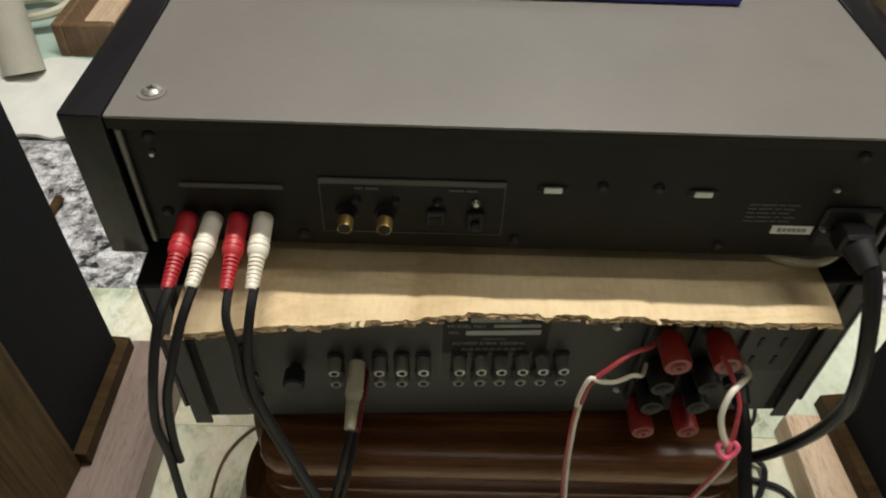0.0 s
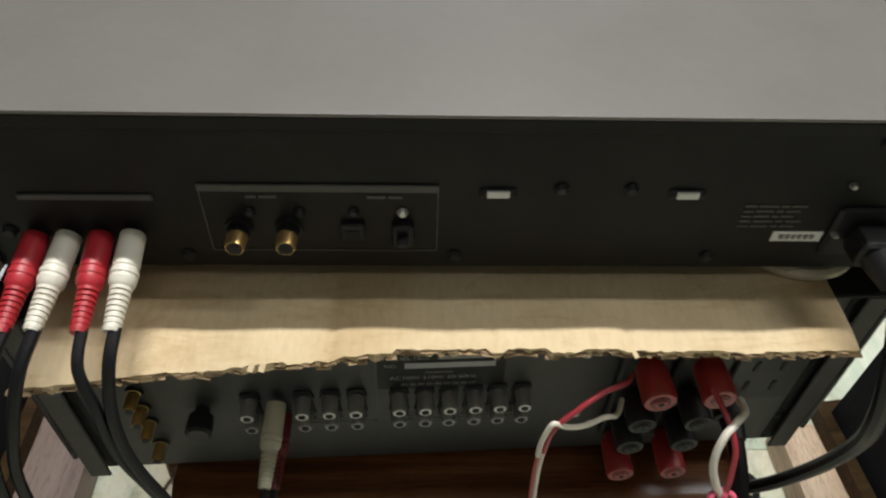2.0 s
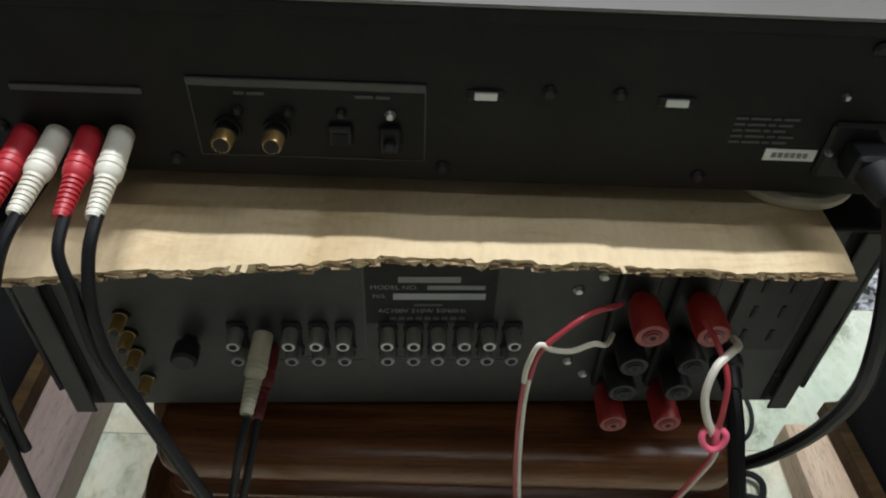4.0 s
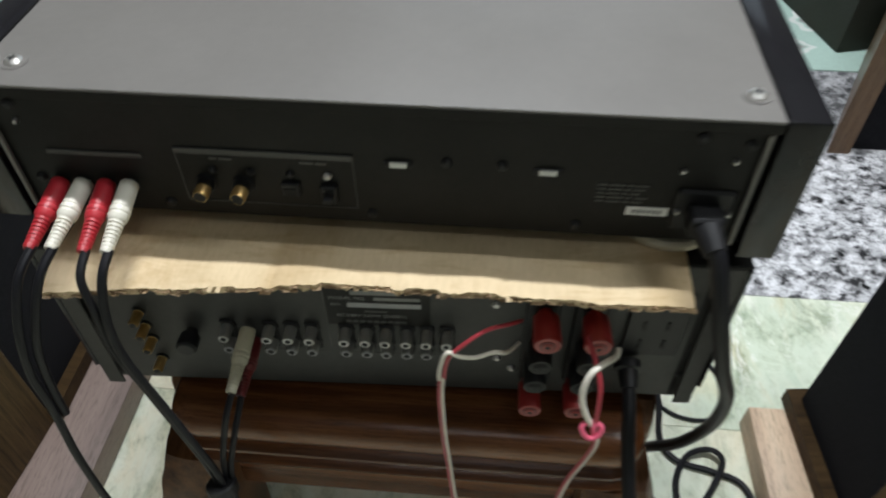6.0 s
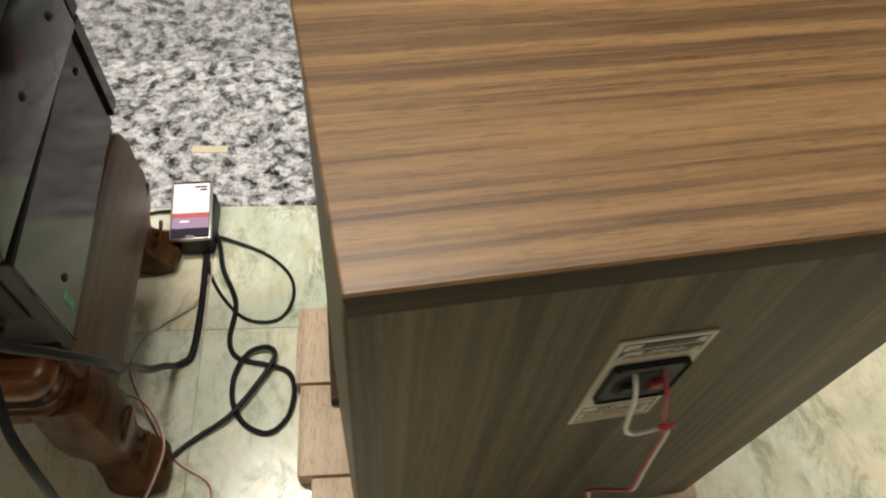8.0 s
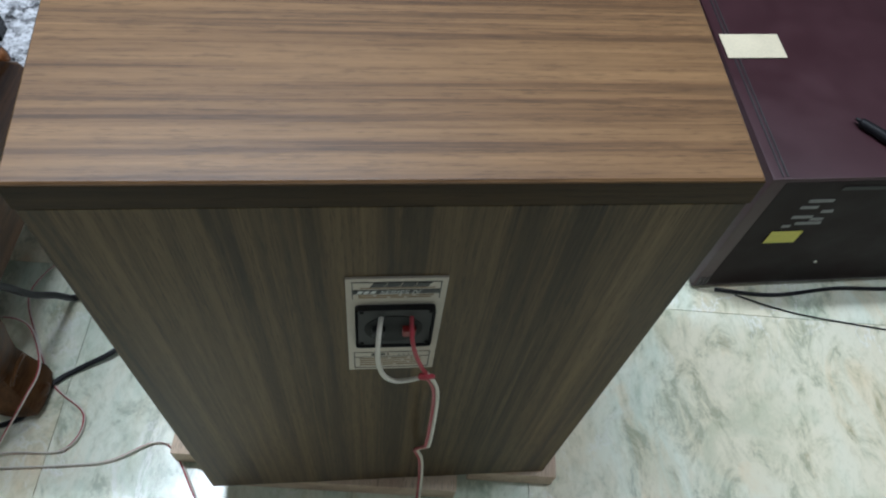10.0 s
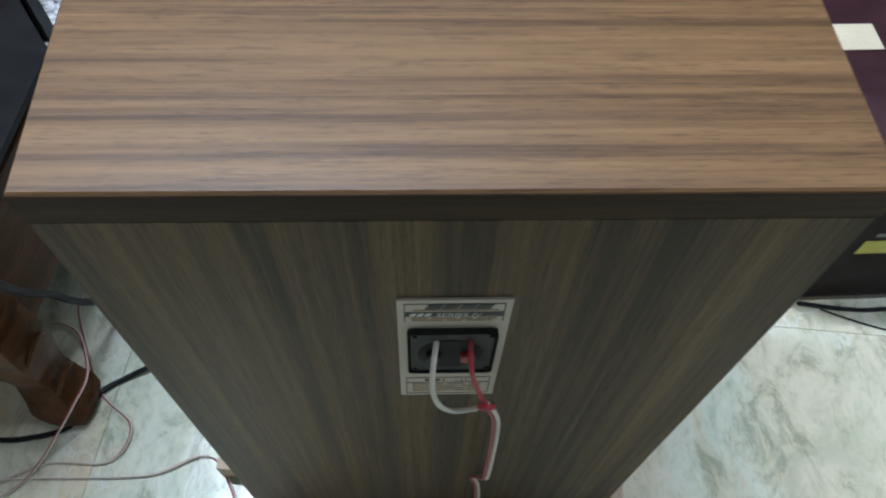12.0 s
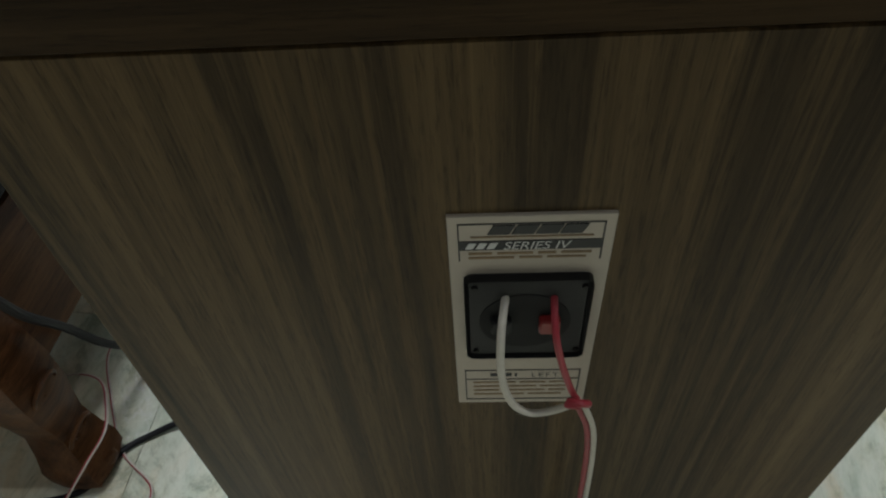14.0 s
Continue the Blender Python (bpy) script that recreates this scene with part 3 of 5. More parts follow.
part("lead", tube([(-0.1013, 0.241, 0.489), (-0.1015, 0.228, 0.481), (-0.0985, 0.222, 0.464), (-0.0985, 0.220, 0.445), (-0.097, 0.219, 0.425), (-0.091, 0.218, 0.40), (-0.081, 0.215, 0.36), (-0.068, 0.210, 0.305), (-0.060, 0.2, 0.25), (-0.06, 0.19, 0.20)], 0.0023), RUBBER, lead_b)
part("lead", tube([(-0.0888, 0.241, 0.4895), (-0.0900, 0.229, 0.482), (-0.093, 0.222, 0.462), (-0.0935, 0.2185, 0.440), (-0.0905, 0.2165, 0.42), (-0.085, 0.2155, 0.395), (-0.0745, 0.212, 0.355), (-0.062, 0.207, 0.305), (-0.056, 0.197, 0.25), (-0.056, 0.188, 0.20), (-0.05, 0.17, 0.1), (-0.02, 0.13, 0.01), (0.04, 0.02, 0.005)], 0.0025), RUBBER, lead_b)
phono_plug(lead_b, (-0.0420, 0.2760, 0.3810), (-0.0480, 0.2340, 0.3700), IVORY_AGED, "aged ivory moulded plug")
phono_plug(lead_b, (-0.0405, 0.2780, 0.3680), (-0.0458, 0.2390, 0.3585), RED_SHADE, "red moulded plug below the ivory one")
part("lead", tube([(-0.0483, 0.233, 0.370), (-0.0510, 0.224, 0.360), (-0.055, 0.219, 0.342), (-0.061, 0.214, 0.31), (-0.062, 0.205, 0.26), (-0.061, 0.196, 0.20)], 0.0021), RUBBER, lead_b)
part("lead", tube([(-0.0461, 0.242, 0.3595), (-0.0480, 0.231, 0.349), (-0.051, 0.222, 0.335), (-0.057, 0.214, 0.305), (-0.058, 0.204, 0.26), (-0.058, 0.194, 0.20)], 0.0021), RUBBER, lead_b)
part("cable_tie", lathe((-0.0645, 0.2085, 0.298), (-0.0625, 0.2055, 0.288), ((0, 0.0095), (0.1, 0.0105), (0.9, 0.0105), (1, 0.0095)), 14), BLACK_PLASTIC, lead_b)


# ---- cardboard sheet ----
def cardboard_sheet():
    rng = random.Random(4)
    nx = 150
    x0, x1, yb = -0.134, 0.216, 0.52
    cols = []
    step = 0.0
    for i in range(nx + 1):
        s = i / nx
        x = x0 + (x1 - x0) * s
        if rng.random() < 0.10:
            step = rng.uniform(-0.0014, 0.0014)
        front = 0.2315 + 0.0135 * min(1, s * 2.4) + 0.004 * s + step + rng.uniform(-0.0005, 0.0005)
        wave = 0.0007 * math.sin(s * 21) + 0.0005 * math.sin(s * 47 + 1)
        sag = 0.0035 * max(0, 1 - s * 7) + 0.0012 * math.sin(s * 9)
        crease = sum(d * math.exp(-((s - q) / 0.007) ** 2) for q, d in ((0.12, 0.0011), (0.355, 0.0016), (0.55, 0.0010), (0.715, 0.0015), (0.86, 0.0008)))
        rows = []
        for t in (0.0, 0.012, 0.03, 0.05, 0.075, 0.1, 0.13, 0.2, 0.4, 1.0):
            y = front + (yb - front) * t
            droop = max(0, 1 - t / 0.06)
            rows.append((x, y, 0.4665 + wave * max(0, 1 - t / 0.14) - (sag + 0.0015) * droop ** 1.5 - crease * max(0, 1 - t / 0.16)))
        cols.append(rows)
    b = bmesh.new()
    top = [[b.verts.new(p) for p in r] for r in cols]
    low = [[b.verts.new((p[0], p[1] + (rng.uniform(-0.0012, 0.002) if k == 0 else 0), p[2] - 0.0042)) for k, p in enumerate(r)] for r in cols]
    m = len(cols[0])
    for i in range(nx):
        for k in range(m - 1):
            b.faces.new((top[i][k], top[i + 1][k], top[i + 1][k + 1], top[i][k + 1]))
            b.faces.new((low[i][k], low[i][k + 1], low[i + 1][k + 1], low[i + 1][k]))
        b.faces.new((top[i][0], low[i][0], low[i + 1][0], top[i + 1][0]))
        b.faces.new((top[i][m - 1], top[i + 1][m - 1], low[i + 1][m - 1], low[i][m - 1]))
    for r, q in ((top[0], low[0]), (top[-1], low[-1])):
        for k in range(m - 1):
            b.faces.new((r[k], r[k + 1], q[k + 1], q[k]))
    bmesh.ops.recalc_face_normals(b, faces=b.faces)
    card = thing("cardboard_sheet", (0.04, 0.4, 0.4585), "torn brown corrugated cardboard sheet between player and amplifier", "cardboard")
    part("sheet", b, CARDBOARD, card)
    # ragged torn liner and flutes along the front
    shreds = []
    for i in range(130):
        s = (i + rng.uniform(0.1, 0.9)) / 130
        c = cols[int(s * nx)][0]
        w, d, h = rng.uniform(0.0012, 0.008), rng.uniform(0.0002, 0.0012), rng.uniform(0.0003, 0.0007)
        z = c[2] - rng.uniform(0.0012, 0.0042)
        q = box(-w / 2, w / 2, -d, 0.0015, -h / 2, h / 2, 0)
        for v in q.verts:
            v.co += Vector((rng.uniform(-1, 1), rng.uniform(-1, 1), rng.uniform(-1, 1))) * 0.0004
        q.transform(pose(c[0], c[1], z, rng.uniform(-14, 16), rng.uniform(-5, 5), rng.uniform(-9, 9)))
        shreds.append(q)
    part("torn_edge", join(*shreds), CARD_TORN, card, "ragged torn corrugated edge", smooth=False)
    for x in (-0.0415, -0.037, 0.118):
        q = box(-0.0012, 0.0012, -0.0026, 0.001, -0.0002, 0.0002, 0)
        q.transform(pose(x, 0.2412 if x < 0 else 0.2475, 0.464, 28, 10, x * 300))
        part("paper_shred", q, CARDBOARD, card, smooth=False)


cardboard_sheet()

# ---- amplifier ----
AX0, AX1, AY, AYF, AZ0, AZ1 = -0.165, 0.257, 0.285, 0.552, 0.3135, 0.458
amp = thing("amplifier", (0.09, 0.285, 0.304), "black steel stereo amplifier on a wooden stool", "amplifier")
part("back_panel", box(AX0 + 0.004, AX1 - 0.004, AY, AY + 0.004, AZ0 + 0.002, AZ1 - 0.003, 0.0005), DARK_STEEL, amp, "charcoal painted steel rear panel")
part("top_cover", box(AX0, AX1, AY - 0.006, AYF - 0.022, AZ1 - 0.003, AZ1, 0.001), BLACK_STEEL, amp)
for xa, sgn in ((AX0, 1), (AX1, -1)):
    xs = sorted((xa, xa + sgn * 0.003))
    part("side_cover", box(xs[0], xs[1], AY - 0.006, AYF - 0.022, AZ0 + 0.022, AZ1 - 0.0032, 0.0008), SIDE_GLOSS, amp)
    xs = sorted((xa + sgn * 0.0032, xa + sgn * 0.015))
    part("cover_flange", box(xs[0], xs[1], AY - 0.0055, AY - 0.0035, AZ0 + 0.001, AZ1 - 0.0032, 0.0006), DARK_STEEL, amp)
    part("flange_gap", box(min(xa + sgn * 0.0152, xa + sgn * 0.0185), max(xa + sgn * 0.0152, xa + sgn * 0.0185), AY - 0.0006, AY + 0.0002, AZ0 + 0.004, AZ1 - 0.006, 0), DARK_HOLE, amp, smooth=False)
part("bottom_pan", box(AX0 + 0.012, AX1 - 0.012, AY + 0.0045, AYF - 0.022, AZ0 - 0.002, AZ0 + 0.0285, 0.001), BLACK_STEEL, amp)
part("front_panel", box(AX0 - 0.004, AX1 + 0.004, AYF - 0.0215, AYF, AZ0 + 0.028, AZ1 + 0.001, 0.002), GLOSS_BLACK, amp, "black front panel")
for x in (-0.10, 0.19):
    for y in (0.33, 0.51):
        part("foot", lathe((x, y, 0.304), (x, y, 0.3120), ((0, 0.018), (0.8, 0.02), (1, 0.02)), 18), BLACK_PLASTIC, amp)
for k in range(14):
    x = AX1 - 0.06 + 0.003 * k
    part("vent_slot", box(x, x + 0.0013, 0.30, 0.40, AZ1 - 0.0008, AZ1 + 0.0003, 0), DARK_HOLE, amp, smooth=False)
ROW_HI, ROW_LO = 0.3810, 0.3665
for x in (-0.0615, -0.0455, -0.0335, -0.0195, -0.0058, 0.0168, 0.0305, 0.0433, 0.0568, 0.0697, 0.0828):
    for z in (ROW_HI, ROW_LO):
        if x != -0.0455:
            socket(amp, x, AY, z, SOCKET_GREY, 0.0125 if z == ROW_HI else 0.0105, 0.0042, LABEL_WHITE if z == ROW_HI else LABEL_GREY)
    if x not in (-0.0455,):
        part("socket_shroud", box(x - 0.0050, x + 0.0050, AY - 0.0020, AY + 0.0002, 0.3600, 0.3870, 0.001), BLACK_PLASTIC, amp)
for xa, xb in ((-0.066, 0.0045), (0.0115, 0.0895)):
    part("printed_frame", box(xa, xb, AY - 0.0003, AY + 0.0002, 0.3548, 0.3552, 0), PRINT_GREY, amp, smooth=False)
for x in (0.0048, 0.0112):
    part("printed_frame", box(x, x + 0.0004, AY - 0.0003, AY + 0.0002, 0.3615, 0.43, 0), PRINT_GREY, amp, smooth=False)
for x in (0.024, 0.05, 0.076, -0.024):
    print_bars(amp, x - 0.004, x + 0.004, AY, 0.3575, 0.0014, (2, 3), PRINT_GREY)
for k, z in enumerate((0.3945, 0.3805, 0.3660, 0.3435)):
    socket(amp, -0.1180 + 0.0004 * k, AY, z - 0.003, GOLD, 0.012, 0.0035)
part("ground_post", lathe((-0.0875, AY, 0.3725), (-0.0875, AY - 0.016, 0.3725), ((0, 0.004), (0.25, 0.004), (0.3, 0.0066), (0.9, 0.007), (1, 0.0055)), 16), BLACK_PLASTIC, amp, "black knurled earth terminal")
for x, z in ((-0.155, 0.342), (0.241, 0.343), (-0.088, 0.366), (0.1135, 0.411), (0.1165, 0.3545), (0.127, 0.343), (0.125, 0.421), (0.19, 0.428), (-0.005, 0.44), (0.11, 0.44)):
    panel_screw(amp, x, AY, z, 0.003, NICKEL if 0.1 < x < 0.2 else BLACK_PLASTIC)
spec = part("rating_plate", box(0.006, 0.072, AY - 0.0006, AY, 0.3860, 0.447, 0), BLACK_STEEL, amp, smooth=False)
part("blank_strip", box(0.0200, 0.0665, AY - 0.0011, AY - 0.0006, 0.4045, 0.4090, 0), LABEL_GREY, spec, "plain pale strip", smooth=False)
part("emblem_bar", box(0.0225, 0.0535, AY - 0.0009, AY - 0.0005, 0.4165, 0.4205, 0), PRINT_DIM, spec, smooth=False)
part("emblem_bar", box(0.0305, 0.0450, AY - 0.0009, AY - 0.0005, 0.3995, 0.4012, 0), PRINT_GREY, spec, smooth=False)
part("model_bar", box(0.0370, 0.0660, AY - 0.0009, AY - 0.0005, 0.4114, 0.4144, 0), PRINT_DIM, spec, smooth=False)


def lettering(body, size, x, y, z, parent, material, wide=1.0):
    """Printed words on a face that looks towards -y."""
    curve = bpy.data.curves.new("writing", "FONT")
    curve.body, curve.size, curve.align_x, curve.align_y = body, size, "LEFT", "CENTER"
    tmp = bpy.data.objects.new("tmp", curve)
    scene.collection.objects.link(tmp)
    me = bpy.data.meshes.new_from_object(tmp.evaluated_get(bpy.context.evaluated_depsgraph_get()))
    bpy.data.objects.remove(tmp)
    tb = bmesh.new()
    tb.from_mesh(me)
    tb.transform(pose(x, y, z, 90, 0, 0) @ Matrix.Diagonal((wide, 1, 1, 1)))
    return part("writing", tb, material, parent, smooth=False)


lettering("MODEL NO.", 0.0042, 0.0085, AY - 0.0010, 0.4130, spec, PRINT_DIM, 1.05)
lettering("NO.", 0.0038, 0.0095, AY - 0.0010, 0.4068, spec, PRINT_DIM)
lettering("AC100V 210W 50/60Hz", 0.0042, 0.0120, AY - 0.0010, 0.3960, spec, PRINT_DIM, 1.08)
print_bars(spec, 0.018, 0.057, AY - 0.0007, 0.3903, 0.0022, (2, 2, 2, 2, 2, 2, 2, 2, 2), PRINT_GREY)
for x0 in (0.1420, 0.1720):
    for k, z in enumerate((0.4120, 0.3835, 0.3615, 0.3390)):
        mat_k = POST_RED if k in (0, 3) else BLACK_PLASTIC
        g = 1.12 if k == 0 else 1.0
        x, e = x0 + 0.0015 - k * 0.0015, AY - (0.031 if k in (0, 3) else 0.027)
        post = part("speaker_terminal", lathe((x, AY, z), (x, e, z - 0.001), ((0, 0.0046), (0.32, 0.0046), (0.34, 0.0070 * g), (0.55, 0.0074 * g), (0.94, 0.0077 * g), (1.0, 0.0070 * g)), 18), mat_k, amp, "red screw terminal" if k in (0, 3) else "black screw terminal")
        part("end_ring", lathe((x, e + 0.0005, z - 0.001), (x, e - 0.0006, z - 0.001), ((0, 0.0052), (1, 0.0048)), 16), RED_SHADE if k in (0, 3) else DARK_HOLE, post)
        part("end_cap", lathe((x, e + 0.0005, z - 0.001), (x, e - 0.0012, z - 0.001), ((0, 0.0034), (1, 0.0031)), 14), mat_k, post)
        part("socket_hole", cyl((x, e, z - 0.001), (x, e - 0.0014, z - 0.001), 0.0016, seg=10), DARK_HOLE, post)
    part("terminal_base", box(x0 - 0.010, x0 + 0.011, AY - 0.006, AY + 0.0003, 0.336, 0.432, 0.0015), BLACK_PLASTIC, amp)
outlet = part("outlet_panel", box(0.196, 0.234, AY - 0.003, AY + 0.0003, 0.366, 0.426, 0.0012), BLACK_PLASTIC, amp, "black panel of mains outlets")
for z in (0.4165, 0.398, 0.3795):
    for x in (0.207, 0.222):
        part("outlet_slot", box(x - 0.0011, x + 0.0011, AY - 0.0035, AY - 0.0028, z - 0.0042, z + 0.0042, 0), DARK_HOLE, outlet, smooth=False)

for y, z in ((0.318, 0.372), (0.505, 0.430)):
    part("side_screw", lathe((AX1 - 0.001, y, z), (AX1 + 0.0022, y, z), ((0, 0.0042), (0.6, 0.0042), (1, 0.0024)), 12), BLACK_PLASTIC, amp)
part("quality_label", box(AX1 - 0.0002, AX1 + 0.0004, 0.300, 0.309, 0.346, 0.366, 0), LABEL_GREEN, amp, "small green paper label", smooth=False)
amp.matrix_basis = pose(0.09, 0.285, 0.304, 0, 0, 2.3)  # it stands slightly askew

apow = thing("mains_cable", (0.21, 0.24, 0.004), "black mains cable hanging from the amplifier", "cable")
part("grommet", lathe((0.2025, 0.2845, 0.361), (0.2025, 0.266, 0.357), ((0, 0.009), (0.3, 0.009), (0.35, 0.0068), (1, 0.0055)), 14), BLACK_PLASTIC, apow)
part("lead", tube([(0.2025, 0.276, 0.360), (0.203, 0.255, 0.350), (0.2045, 0.236, 0.330), (0.2080, 0.214, 0.304), (0.2160, 0.194, 0.266), (0.2120, 0.186, 0.2077), (0.1982, 0.186, 0.1505), (0.1773, 0.190, 0.0988), (0.1541, 0.196, 0.0514), (0.125, 0.200, 0.012), (0.09, 0.185, 0.0048), (0.02, 0.15, 0.0048)], 0.0046), RUBBER, apow)


# ---- speaker wires at the amplifier ----
def twin_wire(parent, points, r=0.00105, apart=0.0010, mats=(WIRE_RED, WIRE_WHITE)):
    a = [Vector(p) for p in points]
    for s, m in zip((-1, 1), mats):
        part("core", tube([p + Vector((s * apart, 0, s * apart * 0.4)) for p in a], r, 8), m, parent)


wire_l = thing("speaker_wire", (0.09, 0.2, 0.004), "twisted red and white speaker wire from the amplifier", "wire", group="speaker wires")
part("core", tube([(0.128, 0.262, 0.4265), (0.121, 0.250, 0.438), (0.108, 0.243, 0.440), (0.0965, 0.238, 0.433), (0.0875, 0.235, 0.422), (0.0850, 0.233, 0.405)], 0.0013, 8), WIRE_RED, wire_l, "red core")
part("core", tube([(0.128, 0.262, 0.405), (0.121, 0.248, 0.414), (0.113, 0.243, 0.420), (0.103, 0.239, 0.4195), (0.0935, 0.236, 0.4235), (0.0868, 0.235, 0.4275), (0.0830, 0.233, 0.415), (0.0825, 0.232, 0.405)], 0.0013, 8), WIRE_WHITE, wire_l, "white core")
twin_wire(wire_l, [(0.0838, 0.2325, 0.406), (0.0835, 0.231, 0.385), (0.086, 0.229, 0.34), (0.090, 0.226, 0.30), (0.096, 0.216, 0.24), (0.10, 0.2, 0.14), (0.11, 0.17, 0.03), (0.16, 0.15, 0.004), (0.226, 0.185, 0.004), (0.300, 0.195, 0.004), (0.312, 0.240, 0.004), (0.262, 0.278, 0.004), (0.218, 0.345, 0.004), (0.192, 0.397, 0.004), (0.200, 0.435, 0.004), (0.223, 0.464, 0.004), (0.263, 0.493, 0.004), (0.281, 0.535, 0.004), (0.276, 0.58, 0.004)], mats=(WIRE_RED, WIRE_WHITE))
wire_r = thing("speaker_wire", (0.17, 0.2, 0.004), "knotted red and white speaker wire from the amplifier", "wire", group="speaker wires")
part("core", tube([(0.1665, 0.256, 0.4235), (0.1705, 0.242, 0.420), (0.174, 0.232, 0.411), (0.1745, 0.226, 0.398), (0.1745, 0.223, 0.388), (0.1755, 0.222, 0.379)], 0.0014, 8), WIRE_RED, wire_r, "red core")
part("core", tube([(0.1875, 0.262, 0.4045), (0.1835, 0.250, 0.4135), (0.1765, 0.242, 0.4185), (0.1675, 0.234, 0.417), (0.1645, 0.228, 0.405), (0.1680, 0.224, 0.392), (0.1740, 0.222, 0.381)], 0.0019, 8), WIRE_WHITE, wire_r, "white core")
part("knot", join(tube([(0.1725 + 0.0058 * math.cos(t), 0.2200 + 0.0030 * math.sin(t), 0.3825 + 0.0040 * math.sin(t) + 0.0012 * math.cos(2 * t)) for t in np.linspace(0, 6.6, 15)], 0.0016, 8, 2), tube([(0.1745, 0.2235, 0.3870), (0.1738, 0.2205, 0.3825), (0.1752, 0.2195, 0.3765)], 0.0018, 8)), WIRE_PINK, wire_r, "pink-red overhand knot")
twin_wire(wire_r, [(0.1765, 0.221, 0.3755), (0.1770, 0.2205, 0.362), (0.1725, 0.219, 0.345), (0.1655, 0.216, 0.325), (0.161, 0.212, 0.30), (0.158, 0.2, 0.25), (0.16, 0.18, 0.14), (0.17, 0.16, 0.03), (0.2, 0.165, 0.004), (0.235, 0.169, 0.004), (0.352, 0.183, 0.004), (0.424, 0.21, 0.004), (0.50, 0.118, 0.004), (0.62, 0.10, 0.004), (0.735, 0.125, 0.004)], mats=(WIRE_RED, WIRE_WHITE))


loose = thing("speaker_wire", (0.22, 0.25, 0.004), "loose red and white speaker wire beside the stool leg", "wire", group="speaker wires")
twin_wire(loose, [(0.13, 0.360, 0.004), (0.170, 0.366, 0.006), (0.215, 0.348, 0.030), (0.247, 0.315, 0.052), (0.264, 0.278, 0.056), (0.258, 0.243, 0.052), (0.240, 0.214, 0.030), (0.222, 0.190, 0.008), (0.203, 0.156, 0.004), (0.165, 0.130, 0.004), (0.09, 0.11, 0.004)])


# ---- stool ----
stool = thing("stool", (0.047, 0.45, 0.0), "low red-brown carved hardwood stool with stepped mouldings", "stool")


def stool_top():
    """The seat board with its stepped moulding, one profile run round a rounded rectangle."""
    rows = []
    for off, z in ((-0.03, 0.3040), (-0.007, 0.3040), (0.000, 0.3032), (0.006, 0.3010), (0.0105, 0.2965), (0.0125, 0.2905), (0.0130, 0.2850), (0.0120, 0.2795), (0.0090, 0.2750), (0.0040, 0.2725), (0.0020, 0.2715), (0.0015, 0.2680), (0.0035, 0.2660), (0.0085, 0.2645), (0.0115, 0.2615), (0.0115, 0.2585), (0.0090, 0.2560), (0.0075, 0.2545), (0.0075, 0.2530), (0.0115, 0.2515), (0.0140, 0.2485), (0.0130, 0.2445), (0.0100, 0.2420), (0.0080, 0.2400), (-0.02, 0.2400)):
        x0, x1, y0, y1, r = -0.1115 - 0.8 * off, 0.2170 + 0.8 * off, 0.2620 - off, 0.570 + off, 0.016 + 0.5 * max(0, off)
        ring = []
        for cx, cy, a0 in ((x1 - r, y1 - r, 0), (x0 + r, y1 - r, 90), (x0 + r, y0 + r, 180), (x1 - r, y0 + r, 270)):
            for k in range(5):
                a = radians(a0 + 22.5 * k)
                ring.append((cx + r * math.cos(a), cy + r * math.sin(a), z))
        rows.append(ring)
    return rings(rows)


part("seat_board", stool_top(), STOOL_WOOD, stool, "moulded red-brown seat board")
part("apron", box(-0.112, 0.206, 0.266, 0.284, 0.175, 0.2398, 0.004, 2), STOOL_WOOD, stool)
part("apron", box(-0.112, 0.206, 0.570, 0.588, 0.175, 0.2398, 0.004, 2), STOOL_WOOD, stool)
for sx, xo in ((-1, -0.130), (1, 0.236)):
    a, c = sorted((xo, xo - sx * 0.03))
    outline = [(0.284, 0.150), (0.284, 0.270), (0.287, 0.290), (0.295, 0.301), (0.310, 0.3035), (0.525, 0.3035), (0.550, 0.299), (0.566, 0.284), (0.575, 0.262), (0.575, 0.215), (0.567, 0.180), (0.548, 0.156), (0.525, 0.150)]
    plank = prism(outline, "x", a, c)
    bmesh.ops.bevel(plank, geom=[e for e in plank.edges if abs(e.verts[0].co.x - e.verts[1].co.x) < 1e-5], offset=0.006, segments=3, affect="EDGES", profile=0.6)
    rail = part("side_board", plank, STOOL_WOOD_Y, stool, "thick side board with rounded shoulders, darkened for shade")


